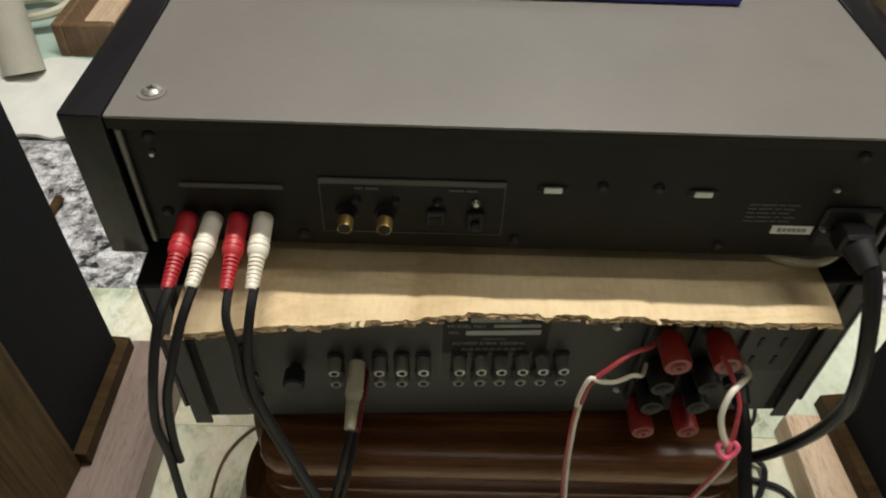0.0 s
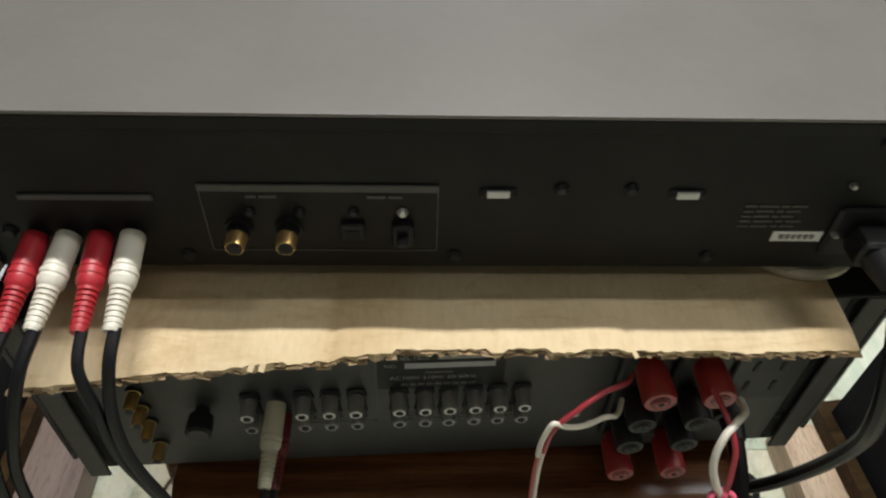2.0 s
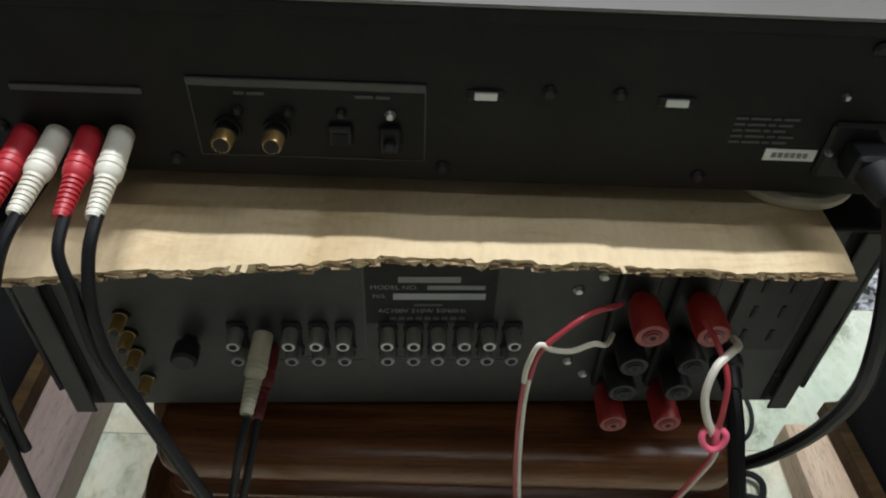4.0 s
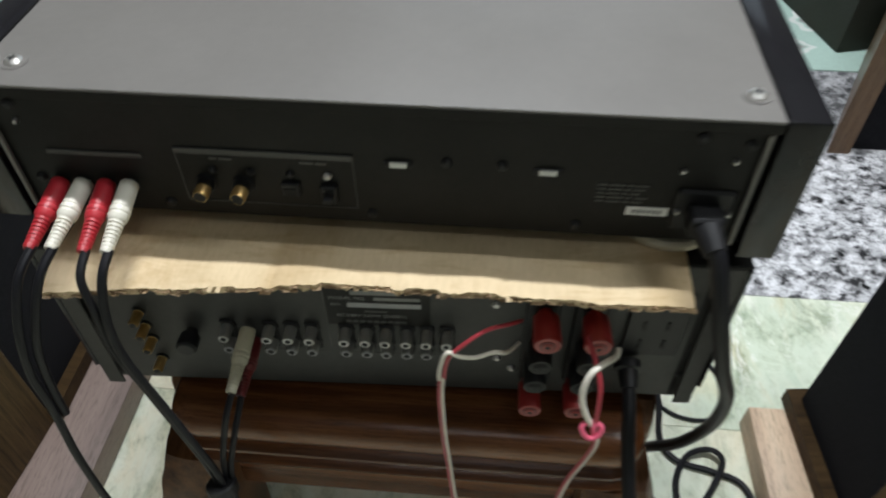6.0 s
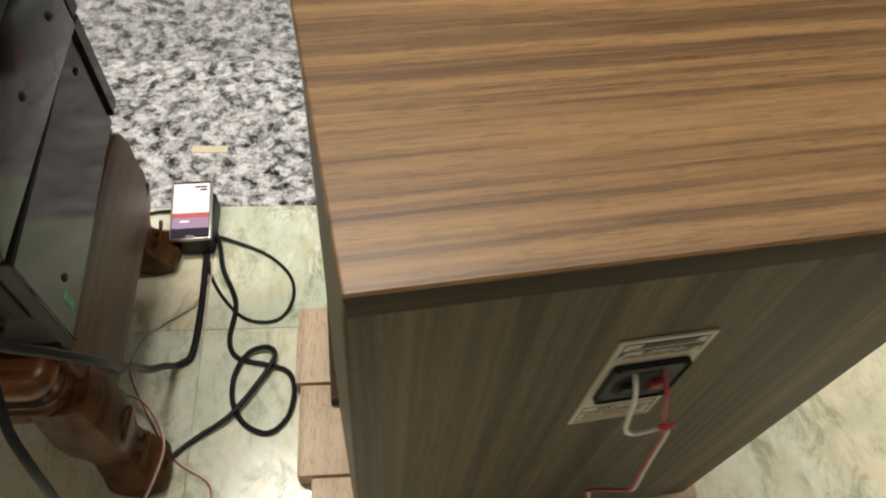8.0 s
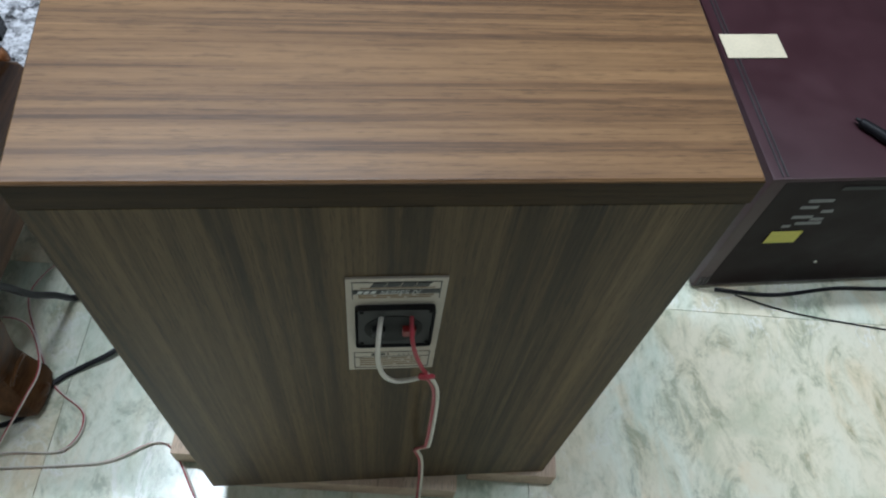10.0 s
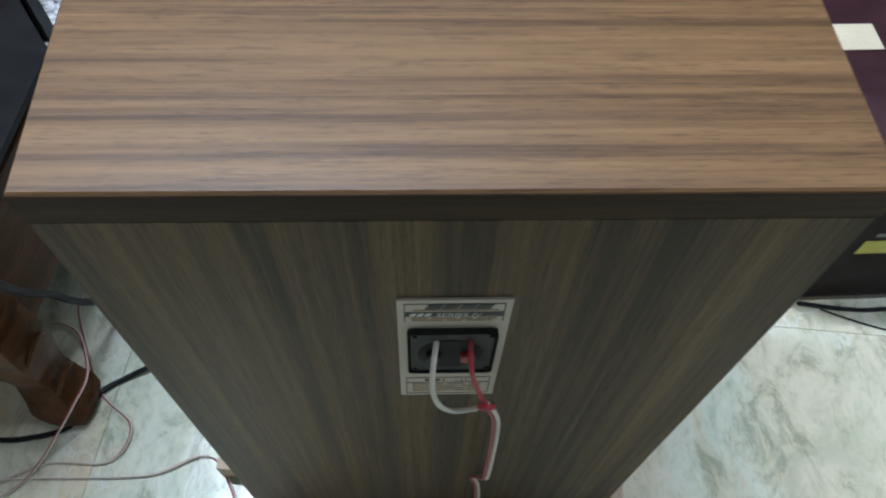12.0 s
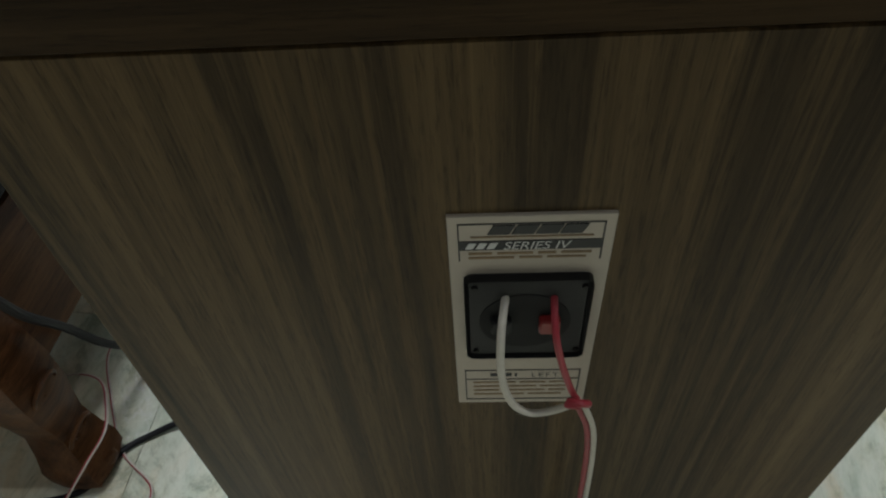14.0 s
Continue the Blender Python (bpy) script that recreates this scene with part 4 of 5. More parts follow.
def stool_leg(sx, sy, x, y):
    """A bowed leg with a heavy scrolled foot; sx, sy point outwards."""
    rows = []
    for z, out, half in ((0.240, 0.0, 0.028), (0.215, 0.004, 0.031), (0.18, 0.010, 0.034), (0.14, 0.010, 0.033), (0.10, 0.004, 0.028), (0.07, 0.002, 0.025), (0.045, 0.009, 0.029), (0.028, 0.017, 0.034), (0.012, 0.020, 0.033), (0.0, 0.017, 0.027)):
        cx, cy = x + sx * out, y + sy * out * 0.8
        ring = []
        for k in range(16):
            a = k * math.tau / 16
            c, s = math.cos(a), math.sin(a)
            e = 1 / max(abs(c), abs(s)) ** 0.55
            ring.append((cx + half * c * e, cy + half * s * e, z))
        rows.append(ring)
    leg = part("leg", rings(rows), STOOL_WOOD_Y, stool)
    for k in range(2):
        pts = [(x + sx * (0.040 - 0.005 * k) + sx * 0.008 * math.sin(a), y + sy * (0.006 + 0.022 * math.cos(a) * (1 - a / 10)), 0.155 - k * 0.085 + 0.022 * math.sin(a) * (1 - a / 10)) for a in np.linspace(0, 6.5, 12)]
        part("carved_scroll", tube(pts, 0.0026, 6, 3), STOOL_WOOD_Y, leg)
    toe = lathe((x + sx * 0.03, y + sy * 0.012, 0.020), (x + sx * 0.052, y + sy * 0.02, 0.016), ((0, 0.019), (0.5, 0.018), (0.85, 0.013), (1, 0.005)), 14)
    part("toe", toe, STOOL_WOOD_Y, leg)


for sx, x, y in ((-1, -0.112, 0.278), (1, 0.212, 0.278), (-1, -0.092, 0.560), (1, 0.186, 0.560)):
    stool_leg(sx, 1 if y > 0.4 else -1, x, y)


# ---- loudspeakers ----
SW, SD, SH = 0.388, 0.318, 0.597


def loudspeaker():
    sp = thing("loudspeaker", (0.506, 0.155, 0.038), "walnut-veneered floor loudspeaker with black cloth grille on wooden blocks", "loudspeaker", 6.2, "pair of loudspeakers")

    def add(name, b, m, label="", up=None):
        for v in b.verts:  # the cabinet widens a little towards its front
            v.co.x -= (0.05 * v.co.y + 0.009 * (1 - v.co.z / SH)) * (1 - v.co.x / SW)
        return part(name, b, m, up or sp, label, local=True)

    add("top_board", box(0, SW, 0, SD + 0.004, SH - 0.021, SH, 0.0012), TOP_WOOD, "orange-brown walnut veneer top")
    add("top_edging", box(0.0003, SW - 0.0003, -0.0012, 0.0002, SH - 0.0205, SH - 0.0008, 0.0004), EDGE_WOOD)
    add("back_board", box(0.0004, SW - 0.0004, 0.0003, 0.004, 0.0, SH - 0.0222, 0.0008), SIDE_WOOD, "upright-grained walnut back, shade put into its colour")
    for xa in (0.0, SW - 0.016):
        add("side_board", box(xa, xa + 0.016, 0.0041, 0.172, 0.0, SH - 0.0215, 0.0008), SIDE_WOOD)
    add("inner_box", box(0.017, SW - 0.017, 0.0165, 0.172, 0.001, SH - 0.022, 0), GRILLE)
    add("grille", prism([(0.004, 0.1725), (0.016, SD - 0.004), (0.022, SD), (SW - 0.022, SD), (SW - 0.016, SD - 0.004), (SW - 0.004, 0.1725)], "z", 0.0205, SH - 0.022), GRILLE, "black cloth grille")
    add("base_board", prism([(-0.009, 0.174), (0.006, SD + 0.010), (SW - 0.006, SD + 0.010), (SW + 0.009, 0.174)], "z", 0.0005, 0.020), EDGE_WOOD)
    # connection plate
    px0, px1, pz0, pz1, y = 0.163, 0.2275, 0.3530, 0.4990, -0.0014
    c0, c1 = 0.3570, 0.4905
    plate = add("terminal_plate", box(px0, px1, y, 0.001, pz0, pz1, 0.0004), PLATE, "aged beige metal connection plate")
    f = y - 0.0003
    for b in (box(px0 + 0.0045, px1 - 0.0045, f, y, pz1 - 0.0046, pz1 - 0.0040, 0), box(px0 + 0.0045, px1 - 0.0045, f, y, pz0 + 0.0040, pz0 + 0.0046, 0),
              box(px0 + 0.0040, px0 + 0.0046, f, y, pz1 - 0.0262, pz1 - 0.004, 0), box(px1 - 0.0046, px1 - 0.0040, f, y, pz1 - 0.0262, pz1 - 0.004, 0),
              box(px0 + 0.0040, px0 + 0.0046, f, y, pz0 + 0.004, pz0 + 0.034, 0), box(px1 - 0.0046, px1 - 0.0040, f, y, pz0 + 0.004, pz0 + 0.034, 0),
              box(px0 + 0.0046, px1 - 0.0046, f, y, pz0 + 0.0330, pz0 + 0.0336, 0), box(px0 + 0.0046, px1 - 0.0046, f, y, pz0 + 0.0245, pz0 + 0.0249, 0)):
        add("printed_rule", b, INK, up=plate)
    # slanted emblem bar and a dark band with pale writing
    shear = lambda b, x0, z0: b.transform(Matrix.Translation((x0, 0, z0)) @ Matrix(((1, 0, 0.45, 0), (0, 1, 0, 0), (0, 0, 1, 0), (0, 0, 0, 1))))
    for k in range(4):
        b = box(0, 0.0085, f - 0.0001, y, 0, 0.0052, 0)
        shear(b, px0 + 0.0155 + k * 0.0093, pz1 - 0.0103)
        add("emblem_bar", b, INK, up=plate)
    add("rule_line", box(px0 + 0.009, px1 - 0.008, f, y, pz1 - 0.0122, pz1 - 0.0115, 0), CARD_TORN, up=plate)
    band = add("dark_band", box(px0 + 0.0046, px1 - 0.0046, f, y, pz1 - 0.0196, pz1 - 0.0142, 0), INK, up=plate)
    curve = bpy.data.curves.new("writing", "FONT")
    curve.body, curve.size, curve.shear, curve.align_x, curve.align_y = "SERIES IV", 0.0066, 0.25, "LEFT", "CENTER"
    tmp = bpy.data.objects.new("tmp", curve)
    scene.collection.objects.link(tmp)
    me = bpy.data.meshes.new_from_object(tmp.evaluated_get(bpy.context.evaluated_depsgraph_get()))
    bpy.data.objects.remove(tmp)
    tb = bmesh.new()
    tb.from_mesh(me)
    tb.transform(pose(px0 + 0.0215, f - 0.0004, pz1 - 0.0169, 90, 0, 0))
    add("writing", tb, LABEL_WHITE, up=plate)
    for words, px, pz, size in (("LEFT", 0.0365, 0.0289, 0.0056),):
        word = bpy.data.curves.new("writing", "FONT")
        word.body, word.size, word.align_x, word.align_y = words, size, "LEFT", "CENTER"
        word.space_character = 1.25
        tmp = bpy.data.objects.new("tmp", word)
        scene.collection.objects.link(tmp)
        me = bpy.data.meshes.new_from_object(tmp.evaluated_get(bpy.context.evaluated_depsgraph_get()))
        bpy.data.objects.remove(tmp)
        tb = bmesh.new()
        tb.from_mesh(me)
        tb.transform(pose(px0 + px, f - 0.0002, pz0 + pz, 90, 0, 0))
        add("writing", tb, INK, up=plate)
    for xa, xb in ((0.0165, 0.0225), (0.0235, 0.0270), (0.0285, 0.0298)):
        add("writing_bar", box(px0 + xa, px0 + xb, f, y, pz0 + 0.0275, pz0 + 0.0303, 0), INK, up=plate)
    for k in range(3):
        b = box(0, 0.0030, f - 0.0002, f, 0, 0.0034, 0)
        shear(b, px0 + 0.0068 + k * 0.0042, pz1 - 0.0186)
        add("writing_bar", b, LABEL_WHITE, up=plate)
    for z, ww in (((pz1 - 0.0218, (4, 6, 3, 5)), (pz1 - 0.0245, (6, 3, 5)), (pz0 + 0.0215, (5, 3, 2)), (pz0 + 0.0175, (4, 5, 4)), (pz0 + 0.0135, (3, 5, 2)), (pz0 + 0.0095, (6, 4)))):
        x = px0 + 0.008
        for w in ww:
            e = x + (px1 - px0 - 0.022) * w / sum(ww)
            add("writing_bar", box(x, e, f, y, z - 0.0006, z + 0.0006, 0), CARD_TORN, up=plate)
            x = e + 0.002
    # recessed cup: a rounded dark frame, a floor and two spring clips
    cup = add("terminal_cup", box(px0 + 0.0055, px1 - 0.0055, y - 0.0032, y, c0 + 0.0475, c1 - 0.0265, 0.0045, 3), BLACK_PLASTIC, "black moulded terminal cup")
    add("cup_recess", lathe((0.1945, y - 0.0030, c0 + 0.0765), (0.1945, y - 0.0036, c0 + 0.0765), ((0, 0.0200), (1, 0.0200)), 24), DARK_HOLE, up=cup)
    for k, m in ((-1, BLACK_PLASTIC), (1, POST_RED)):
        add("spring_clip", box(0.1945 + k * 0.0105 - 0.0045, 0.1945 + k * 0.0105 + 0.0045, y - 0.008, y - 0.003, c0 + 0.072, c0 + 0.082, 0.001), m, "red spring clip" if k > 0 else "black spring clip", cup)
    for dx in (0.010, 0.0555):
        for dz in (0.0530, 0.1015):
            add("cup_screw", lathe((px0 + dx, y - 0.003, c0 + dz), (px0 + dx, y - 0.0042, c0 + dz), ((0, 0.0016), (1, 0.0011)), 8), BLACK_STEEL, "", cup)
    return sp


speaker_r = loudspeaker()
copy_thing(speaker_r, pose(-0.770, 0.244, 0.038, 0, 0, -5.0))
tail = thing("speaker_wire", (0.72, 0.14, 0.004), "white and red speaker wire knotted below the connection plate", "wire", group="speaker wires")
part("core", tube([(0.6905, 0.1735, 0.490), (0.6895, 0.158, 0.483), (0.690, 0.151, 0.460), (0.6945, 0.150, 0.437), (0.703, 0.151, 0.4255), (0.713, 0.152, 0.4270), (0.721, 0.1525, 0.433), (0.7265, 0.154, 0.4365)], 0.0018, 8), WIRE_WHITE, tail, "white core")
part("core", tube([(0.7105, 0.1755, 0.490), (0.712, 0.160, 0.482), (0.7155, 0.156, 0.465), (0.721, 0.1545, 0.445), (0.7245, 0.154, 0.437)], 0.0016, 8), WIRE_RED, tail, "red core")
part("knot", join(tube([(0.7205, 0.152, 0.4375), (0.7255, 0.150, 0.4405), (0.7295, 0.152, 0.4370), (0.7270, 0.154, 0.4325), (0.7220, 0.153, 0.4330), (0.7205, 0.151, 0.4365), (0.7245, 0.1495, 0.4395)], 0.0019, 8)), WIRE_RED, tail, "red overhand knot")
twin_wire(tail, [(0.7265, 0.153, 0.433), (0.7330, 0.154, 0.408), (0.7352, 0.152, 0.378), (0.7352, 0.146, 0.340), (0.7341, 0.1395, 0.313), (0.7330, 0.1430, 0.293), (0.7300, 0.1570, 0.240), (0.7280, 0.1660, 0.200), (0.7300, 0.1680, 0.185), (0.735, 0.166, 0.16), (0.738, 0.158, 0.09), (0.738, 0.144, 0.02), (0.735, 0.125, 0.004)], 0.0015, 0.0014)

# blocks and boards under the loudspeakers
for y0, y1, dx in ((0.357, 0.466, -0.003), (0.238, 0.354, 0.004), (0.190, 0.235, 0.022)):
    solo("wood_block", box(0.416 + dx, 0.492, y0, y1, 0.0, 0.0372, 0.0025, 2), PLANK_TAN, "tan sawn wooden block under the loudspeaker", "wood block", "support blocks")
solo("wood_board", box(0.515, 0.785, 0.166, 0.27, 0.0, 0.0372, 0.0025, 2), PLANK_TAN, "pale wooden board under the loudspeaker", "wood board", "support blocks")
solo("wood_board", box(0.800, 0.908, 0.190, 0.27, 0.0, 0.0372, 0.0025, 2), PLANK_TAN, "pale wooden board under the loudspeaker", "wood board", "support blocks")
solo("wood_board", box(0.80, 0.905, 0.34, 0.52, 0.0, 0.0372, 0.0025, 2), PLANK_TAN, "pale wooden board under the loudspeaker", "wood board", "support blocks")
solo("plank", box(-0.405, -0.301, -0.02, 0.550, 0.0, 0.0372, 0.003, 2), PLANK_MAUVE, "mauve-brown wooden plank under the loudspeaker", "plank", "support planks")
solo("plank", box(-0.742, -0.63, -0.02, 0.566, 0.0, 0.0372, 0.003, 2), PLANK_MAUVE, "mauve-brown wooden plank under the loudspeaker", "plank", "support planks")

# ---- sign on the player ----
sign = thing("sign_board", (0.034, 0.47, 0.5615), "glossy blue acrylic sign board lying on the player", "sign")
sx0, sx1, sy0, sy1, sz = -0.108, 0.176, 0.408, 0.516, 0.5672
part("board", box(sx0, sx1, sy0, sy1, 0.5616, sz, 0.0008), SIGN_BLUE, sign)
for b in (box(sx0 + 0.018, sx1 - 0.018, sy0 + 0.0070, sy0 + 0.0090, sz, sz + 0.0004, 0), box(sx0 + 0.018, sx1 - 0.018, sy1 - 0.009, sy1 - 0.007, sz, sz + 0.0004, 0),
          box(sx0 + 0.008, sx0 + 0.0100, sy0 + 0.017, sy1 - 0.017, sz, sz + 0.0004, 0), box(sx1 - 0.0100, sx1 - 0.008, sy0 + 0.017, sy1 - 0.017, sz, sz + 0.0004, 0)):
    part("border_line", b, SIGN_WHITE, sign, smooth=False)
for cx, cy, dx, dy in ((sx0, sy0, 1, 1), (sx1, sy0, -1, 1), (sx0, sy1, 1, -1), (sx1, sy1, -1, -1)):
    part("border_corner", prism([(cx + dx * 0.008, cy + dy * 0.0170), (cx + dx * 0.018, cy + dy * 0.0070), (cx + dx * 0.018, cy + dy * 0.0098), (cx + dx * 0.0108, cy + dy * 0.0170)], "z", sz, sz + 0.0004), SIGN_WHITE, sign, smooth=False)
for y, h, words in ((0.4440, 0.0080, ((-0.083, -0.061), (-0.054, 0.033), (0.041, 0.128))), (0.4615, 0.0075, ((-0.093, -0.053), (-0.047, 0.013), (0.017, 0.082), (0.086, 0.150))),
                    (0.4790, 0.0125, ((-0.080, -0.020), (-0.010, 0.060), (0.070, 0.140))), (0.4960, 0.0085, ((-0.060, 0.000), (0.010, 0.070), (0.080, 0.125)))):
    for xa, xb in words:
        part("lettering_bar", box(xa, xb, y - h / 2, y + h / 2, sz, sz + 0.0005, 0), SIGN_WHITE, sign, smooth=False)

# ---- phone and its leads on the floor ----
phone = thing("phone", (0.255, 0.62, 0.0), "silver smartphone with a lit screen propped on its black charger", "phone")
pm = pose(0.255, 0.6235, 0.050, 6, 0, 3)


def on_phone(b):
    b.transform(pm)
    return b


body = part("shell", on_phone(box(-0.029, 0.029, -0.0485, 0.0485, -0.004, 0.004, 0.003, 3)), SILVER, phone)
part("glass", on_phone(box(-0.0265, 0.0265, -0.0465, 0.0465, 0.0038, 0.0044, 0.0002)), GLOSS_BLACK, body)
for y0, y1, m in ((-0.006, 0.043, SCREEN_WHITE), (-0.014, -0.0062, SCREEN_RED), (-0.031, -0.0142, SCREEN_LILAC), (-0.0455, -0.0312, SCREEN_DARK)):
    part("screen", on_phone(box(-0.0255, 0.0255, y0, y1, 0.0044, 0.0048, 0)), m, body, smooth=False)
for x0, x1, y in ((0.004, 0.022, 0.037), (0.012, 0.022, 0.032), (-0.015, -0.002, -0.020)):
    part("screen_text", on_phone(box(x0, x1, y - 0.0014, y + 0.0014, 0.0048, 0.0050, 0)), INK if y > 0 else SCREEN_WHITE, body, smooth=False)
part("home_button", on_phone(box(-0.006, 0.006, -0.0458, -0.0434, 0.0044, 0.0052, 0.001)), SILVER, body)
part("charger", box(0.236, 0.284, 0.578, 0.664, 0.0, 0.0415, 0.006, 3), BLACK_PLASTIC, phone, "black block charger below the phone")
lead1 = solo("charging_cable", tube([(0.280, 0.604, 0.012), (0.305, 0.600, 0.006), (0.361, 0.574, 0.003), (0.396, 0.535, 0.003), (0.399, 0.494, 0.003), (0.378, 0.466, 0.003), (0.336, 0.470, 0.003), (0.301, 0.506, 0.003), (0.279, 0.549, 0.003), (0.276, 0.585, 0.008)], 0.0024, 8), RUBBER, "thin black charging cable looped on the floor", "cable", "floor cables")
lead2 = solo("power_cable", tube([(0.282, 0.612, 0.010), (0.290, 0.590, 0.006), (0.300, 0.546, 0.0115), (0.321, 0.494, 0.0045), (0.317, 0.438, 0.0045), (0.331, 0.410, 0.0045), (0.369, 0.399, 0.0045), (0.398, 0.388, 0.0045), (0.4085, 0.362, 0.0045), (0.402, 0.325, 0.0045), (0.378, 0.304, 0.0045), (0.348, 0.316, 0.0045), (0.330, 0.345, 0.0045), (0.328, 0.383, 0.0045), (0.344, 0.414, 0.0085), (0.369, 0.422, 0.0110), (0.381, 0.409, 0.0115), (0.366, 0.378, 0.0110), (0.329, 0.328, 0.0100), (0.290, 0.302, 0.0045), (0.262, 0.278, 0.0045), (0.238, 0.232, 0.0045), (0.190, 0.212, 0.0045), (0.140, 0.206, 0.0045), (0.06, 0.20, 0.0045), (-0.05, 0.18, 0.0045)], 0.0035, 8), RUBBER, "black power cable coiled on the marble floor", "cable", "floor cables")
lead3 = solo("thin_wire", tube([(0.226, 0.650, 0.010), (0.205, 0.655, 0.006), (0.17, 0.65, 0.003), (0.10, 0.62, 0.003)], 0.0022, 8), RUBBER, "thin black wire running under the stool", "wire")
lead4 = solo("thin_wire", tube([(-0.155, 0.47, 0.003), (-0.20, 0.455, 0.003), (-0.228, 0.42, 0.003), (-0.235, 0.37, 0.003), (-0.225, 0.30, 0.003), (-0.21, 0.24, 0.003)], 0.0016, 8), plain("brown_wire_sleeve", (0.12, 0.06, 0.03), 0.5), "thin brown wire curled on the floor", "wire")

# ---- small things beyond ----
brush = thing("paint_brush", (0.615, 1.03, 0.0), "small paint brush with an orange plastic handle", "brush")
bmm = pose(0.635, 1.035, 0.009, 0, 0, -8)


def on_brush(b):
    b.transform(bmm)
    return b


part("handle", on_brush(prism([(-0.006, -0.055), (0.006, -0.055), (0.008, -0.03), (0.0055, 0.0), (0.009, 0.02), (0.022, 0.026), (0.022, 0.034), (-0.022, 0.034), (-0.022, 0.026), (-0.009, 0.02), (-0.0055, 0.0), (-0.008, -0.03)], "z", -0.005, 0.005)), ORANGE, brush, "orange plastic handle")
part("ferrule", on_brush(box(-0.0225, 0.0225, 0.0345, 0.045, -0.007, 0.007, 0.002, 2)), NICKEL, brush)
part("bristles", on_brush(box(-0.0215, 0.0215, 0.0455, 0.068, -0.006, 0.006, 0.003, 2)), BRISTLE, brush)
solo("paper_strip", box(0.226, 0.283, 0.774, 0.788, 0.0, 0.0012, 0), TAPE, "cream paper strip lying on the granite", "paper", smooth=False)

cab = thing("wooden_cabinet", (0.86, 1.15, 0.0), "old walnut cabinet with black cloth front", "cabinet")
cx0, cx1, cy0, cy1 = 0.655, 1.08, 0.990, 1.298
part("side_board", prism([(cx0, cy0), (cx0 + 0.036, cy0), (cx0 + 0.19, cy1), (cx0 + 0.155, cy1)], "z", 0.0, 0.80), CAB_WOOD, cab)
part("side_board", prism([(cx1 - 0.036, cy0), (cx1, cy0), (cx1 + 0.05, cy1), (cx1 + 0.014, cy1)], "z", 0.0, 0.80), CAB_WOOD, cab)
part("shelf_rail", box(cx0 + 0.0365, cx1 - 0.0365, cy0 - 0.004, cy0 + 0.04, 0.255, 0.280, 0.004, 2), CAB_WOOD, cab)
part("top_board", prism([(cx0 - 0.004, cy0 - 0.006), (cx1 + 0.004, cy0 - 0.006), (cx1 + 0.054, cy1), (cx0 + 0.151, cy1)], "z", 0.8005, 0.825), CAB_WOOD, cab)
part("cloth_panel", box(cx0 + 0.0365, cx1 - 0.0365, cy0 + 0.014, cy0 + 0.02, 0.001, 0.2545, 0), GRILLE, cab, "black cloth panel")
part("cloth_panel", box(cx0 + 0.0365, cx1 - 0.0365, cy0 + 0.03, cy0 + 0.036, 0.2805, 0.80, 0), GRILLE, cab, "black cloth panel")
part("back_board", box(cx0 + 0.195, cx1 + 0.01, cy1 - 0.012, cy1 - 0.001, 0.0, 0.80, 0), CAB_WOOD, cab)
case_shape = box(0, 0.45, 0, 0.48, 0.0, 0.55, 0.006, 2)
case_shape.transform(pose(0.757, 1.302, 0.0012, 0, 0, 15))
solo("dark_case", case_shape, plain("dark_olive_cloth", (0.030, 0.032, 0.022), 0.8, vary=0.3), "dark olive cloth-covered case on the mat", "case")

mbox = thing("subwoofer_box", (1.32, 0.70, 0.0), "maroon vinyl-covered speaker box lying on the floor", "speaker box", 0)
BM = pose(1.131, 0.494, 0.0, 0, 0, 7.5)


def on_box(b):
    b.transform(BM)
    return b


shell = part("case", on_box(box(0, 0.52, 0, 0.335, 0.006, 0.272, 0.004, 2)), MAROON, mbox)
part("rear_panel", on_box(box(0.020, 0.512, -0.0006, 0.0004, 0.014, 0.266, 0.0002)), DARK_MAROON, mbox, "near-black maroon rear panel")
for dx in (0.014, 0.020):
    part("edge_ridge", on_box(cyl((dx, 0.004, 0.2722), (dx, 0.330, 0.2722), 0.0014, seg=8)), CHEEK_TOP, mbox, "thin raised vinyl ridge")
for k in range(3):
    part("corner_rib", on_box(cyl((0.006 + 0.006 * k, -0.0008, 0.012), (0.006 + 0.006 * k, -0.0008, 0.034), 0.0016, seg=8)), CHEEK_TOP, mbox, "ribbed plastic corner guard")
for x in (0.04, 0.48):
    for y in (0.05, 0.29):
        part("foot", on_box(cyl((x, y, 0), (x, y, 0.0075), 0.015)), BLACK_PLASTIC, mbox)
part("masking_tape", on_box(box(0.004, 0.088, 0.200, 0.245, 0.2738, 0.2744, 0)), TAPE, mbox, "cream masking tape strip", smooth=False)
part("yellow_sticker", on_box(box(0.055, 0.100, -0.0014, -0.0007, 0.128, 0.156, 0)), YELLOW, mbox, "small yellow sticker", smooth=False)
for xa, xb, z in ((0.062, 0.074, 0.157), (0.078, 0.114, 0.163), (0.066, 0.094, 0.178), (0.100, 0.116, 0.190), (0.066, 0.090, 0.200), (0.094, 0.112, 0.172), (0.070, 0.104, 0.214)):
    part("printed_line", on_box(box(xa, xb, -0.0013, -0.0007, z + 0.009, z + 0.0155, 0)), PRINT_DIM, mbox, smooth=False)
part("handle_slot", on_box(box(0.10, 0.16, -0.0016, -0.0007, 0.248, 0.256, 0.0003)), BLACK_PLASTIC, mbox)
part("rivet", on_box(cyl((0.165, 0.0005, 0.07), (0.165, -0.0015, 0.07), 0.0028, seg=10)), STEEL, mbox)
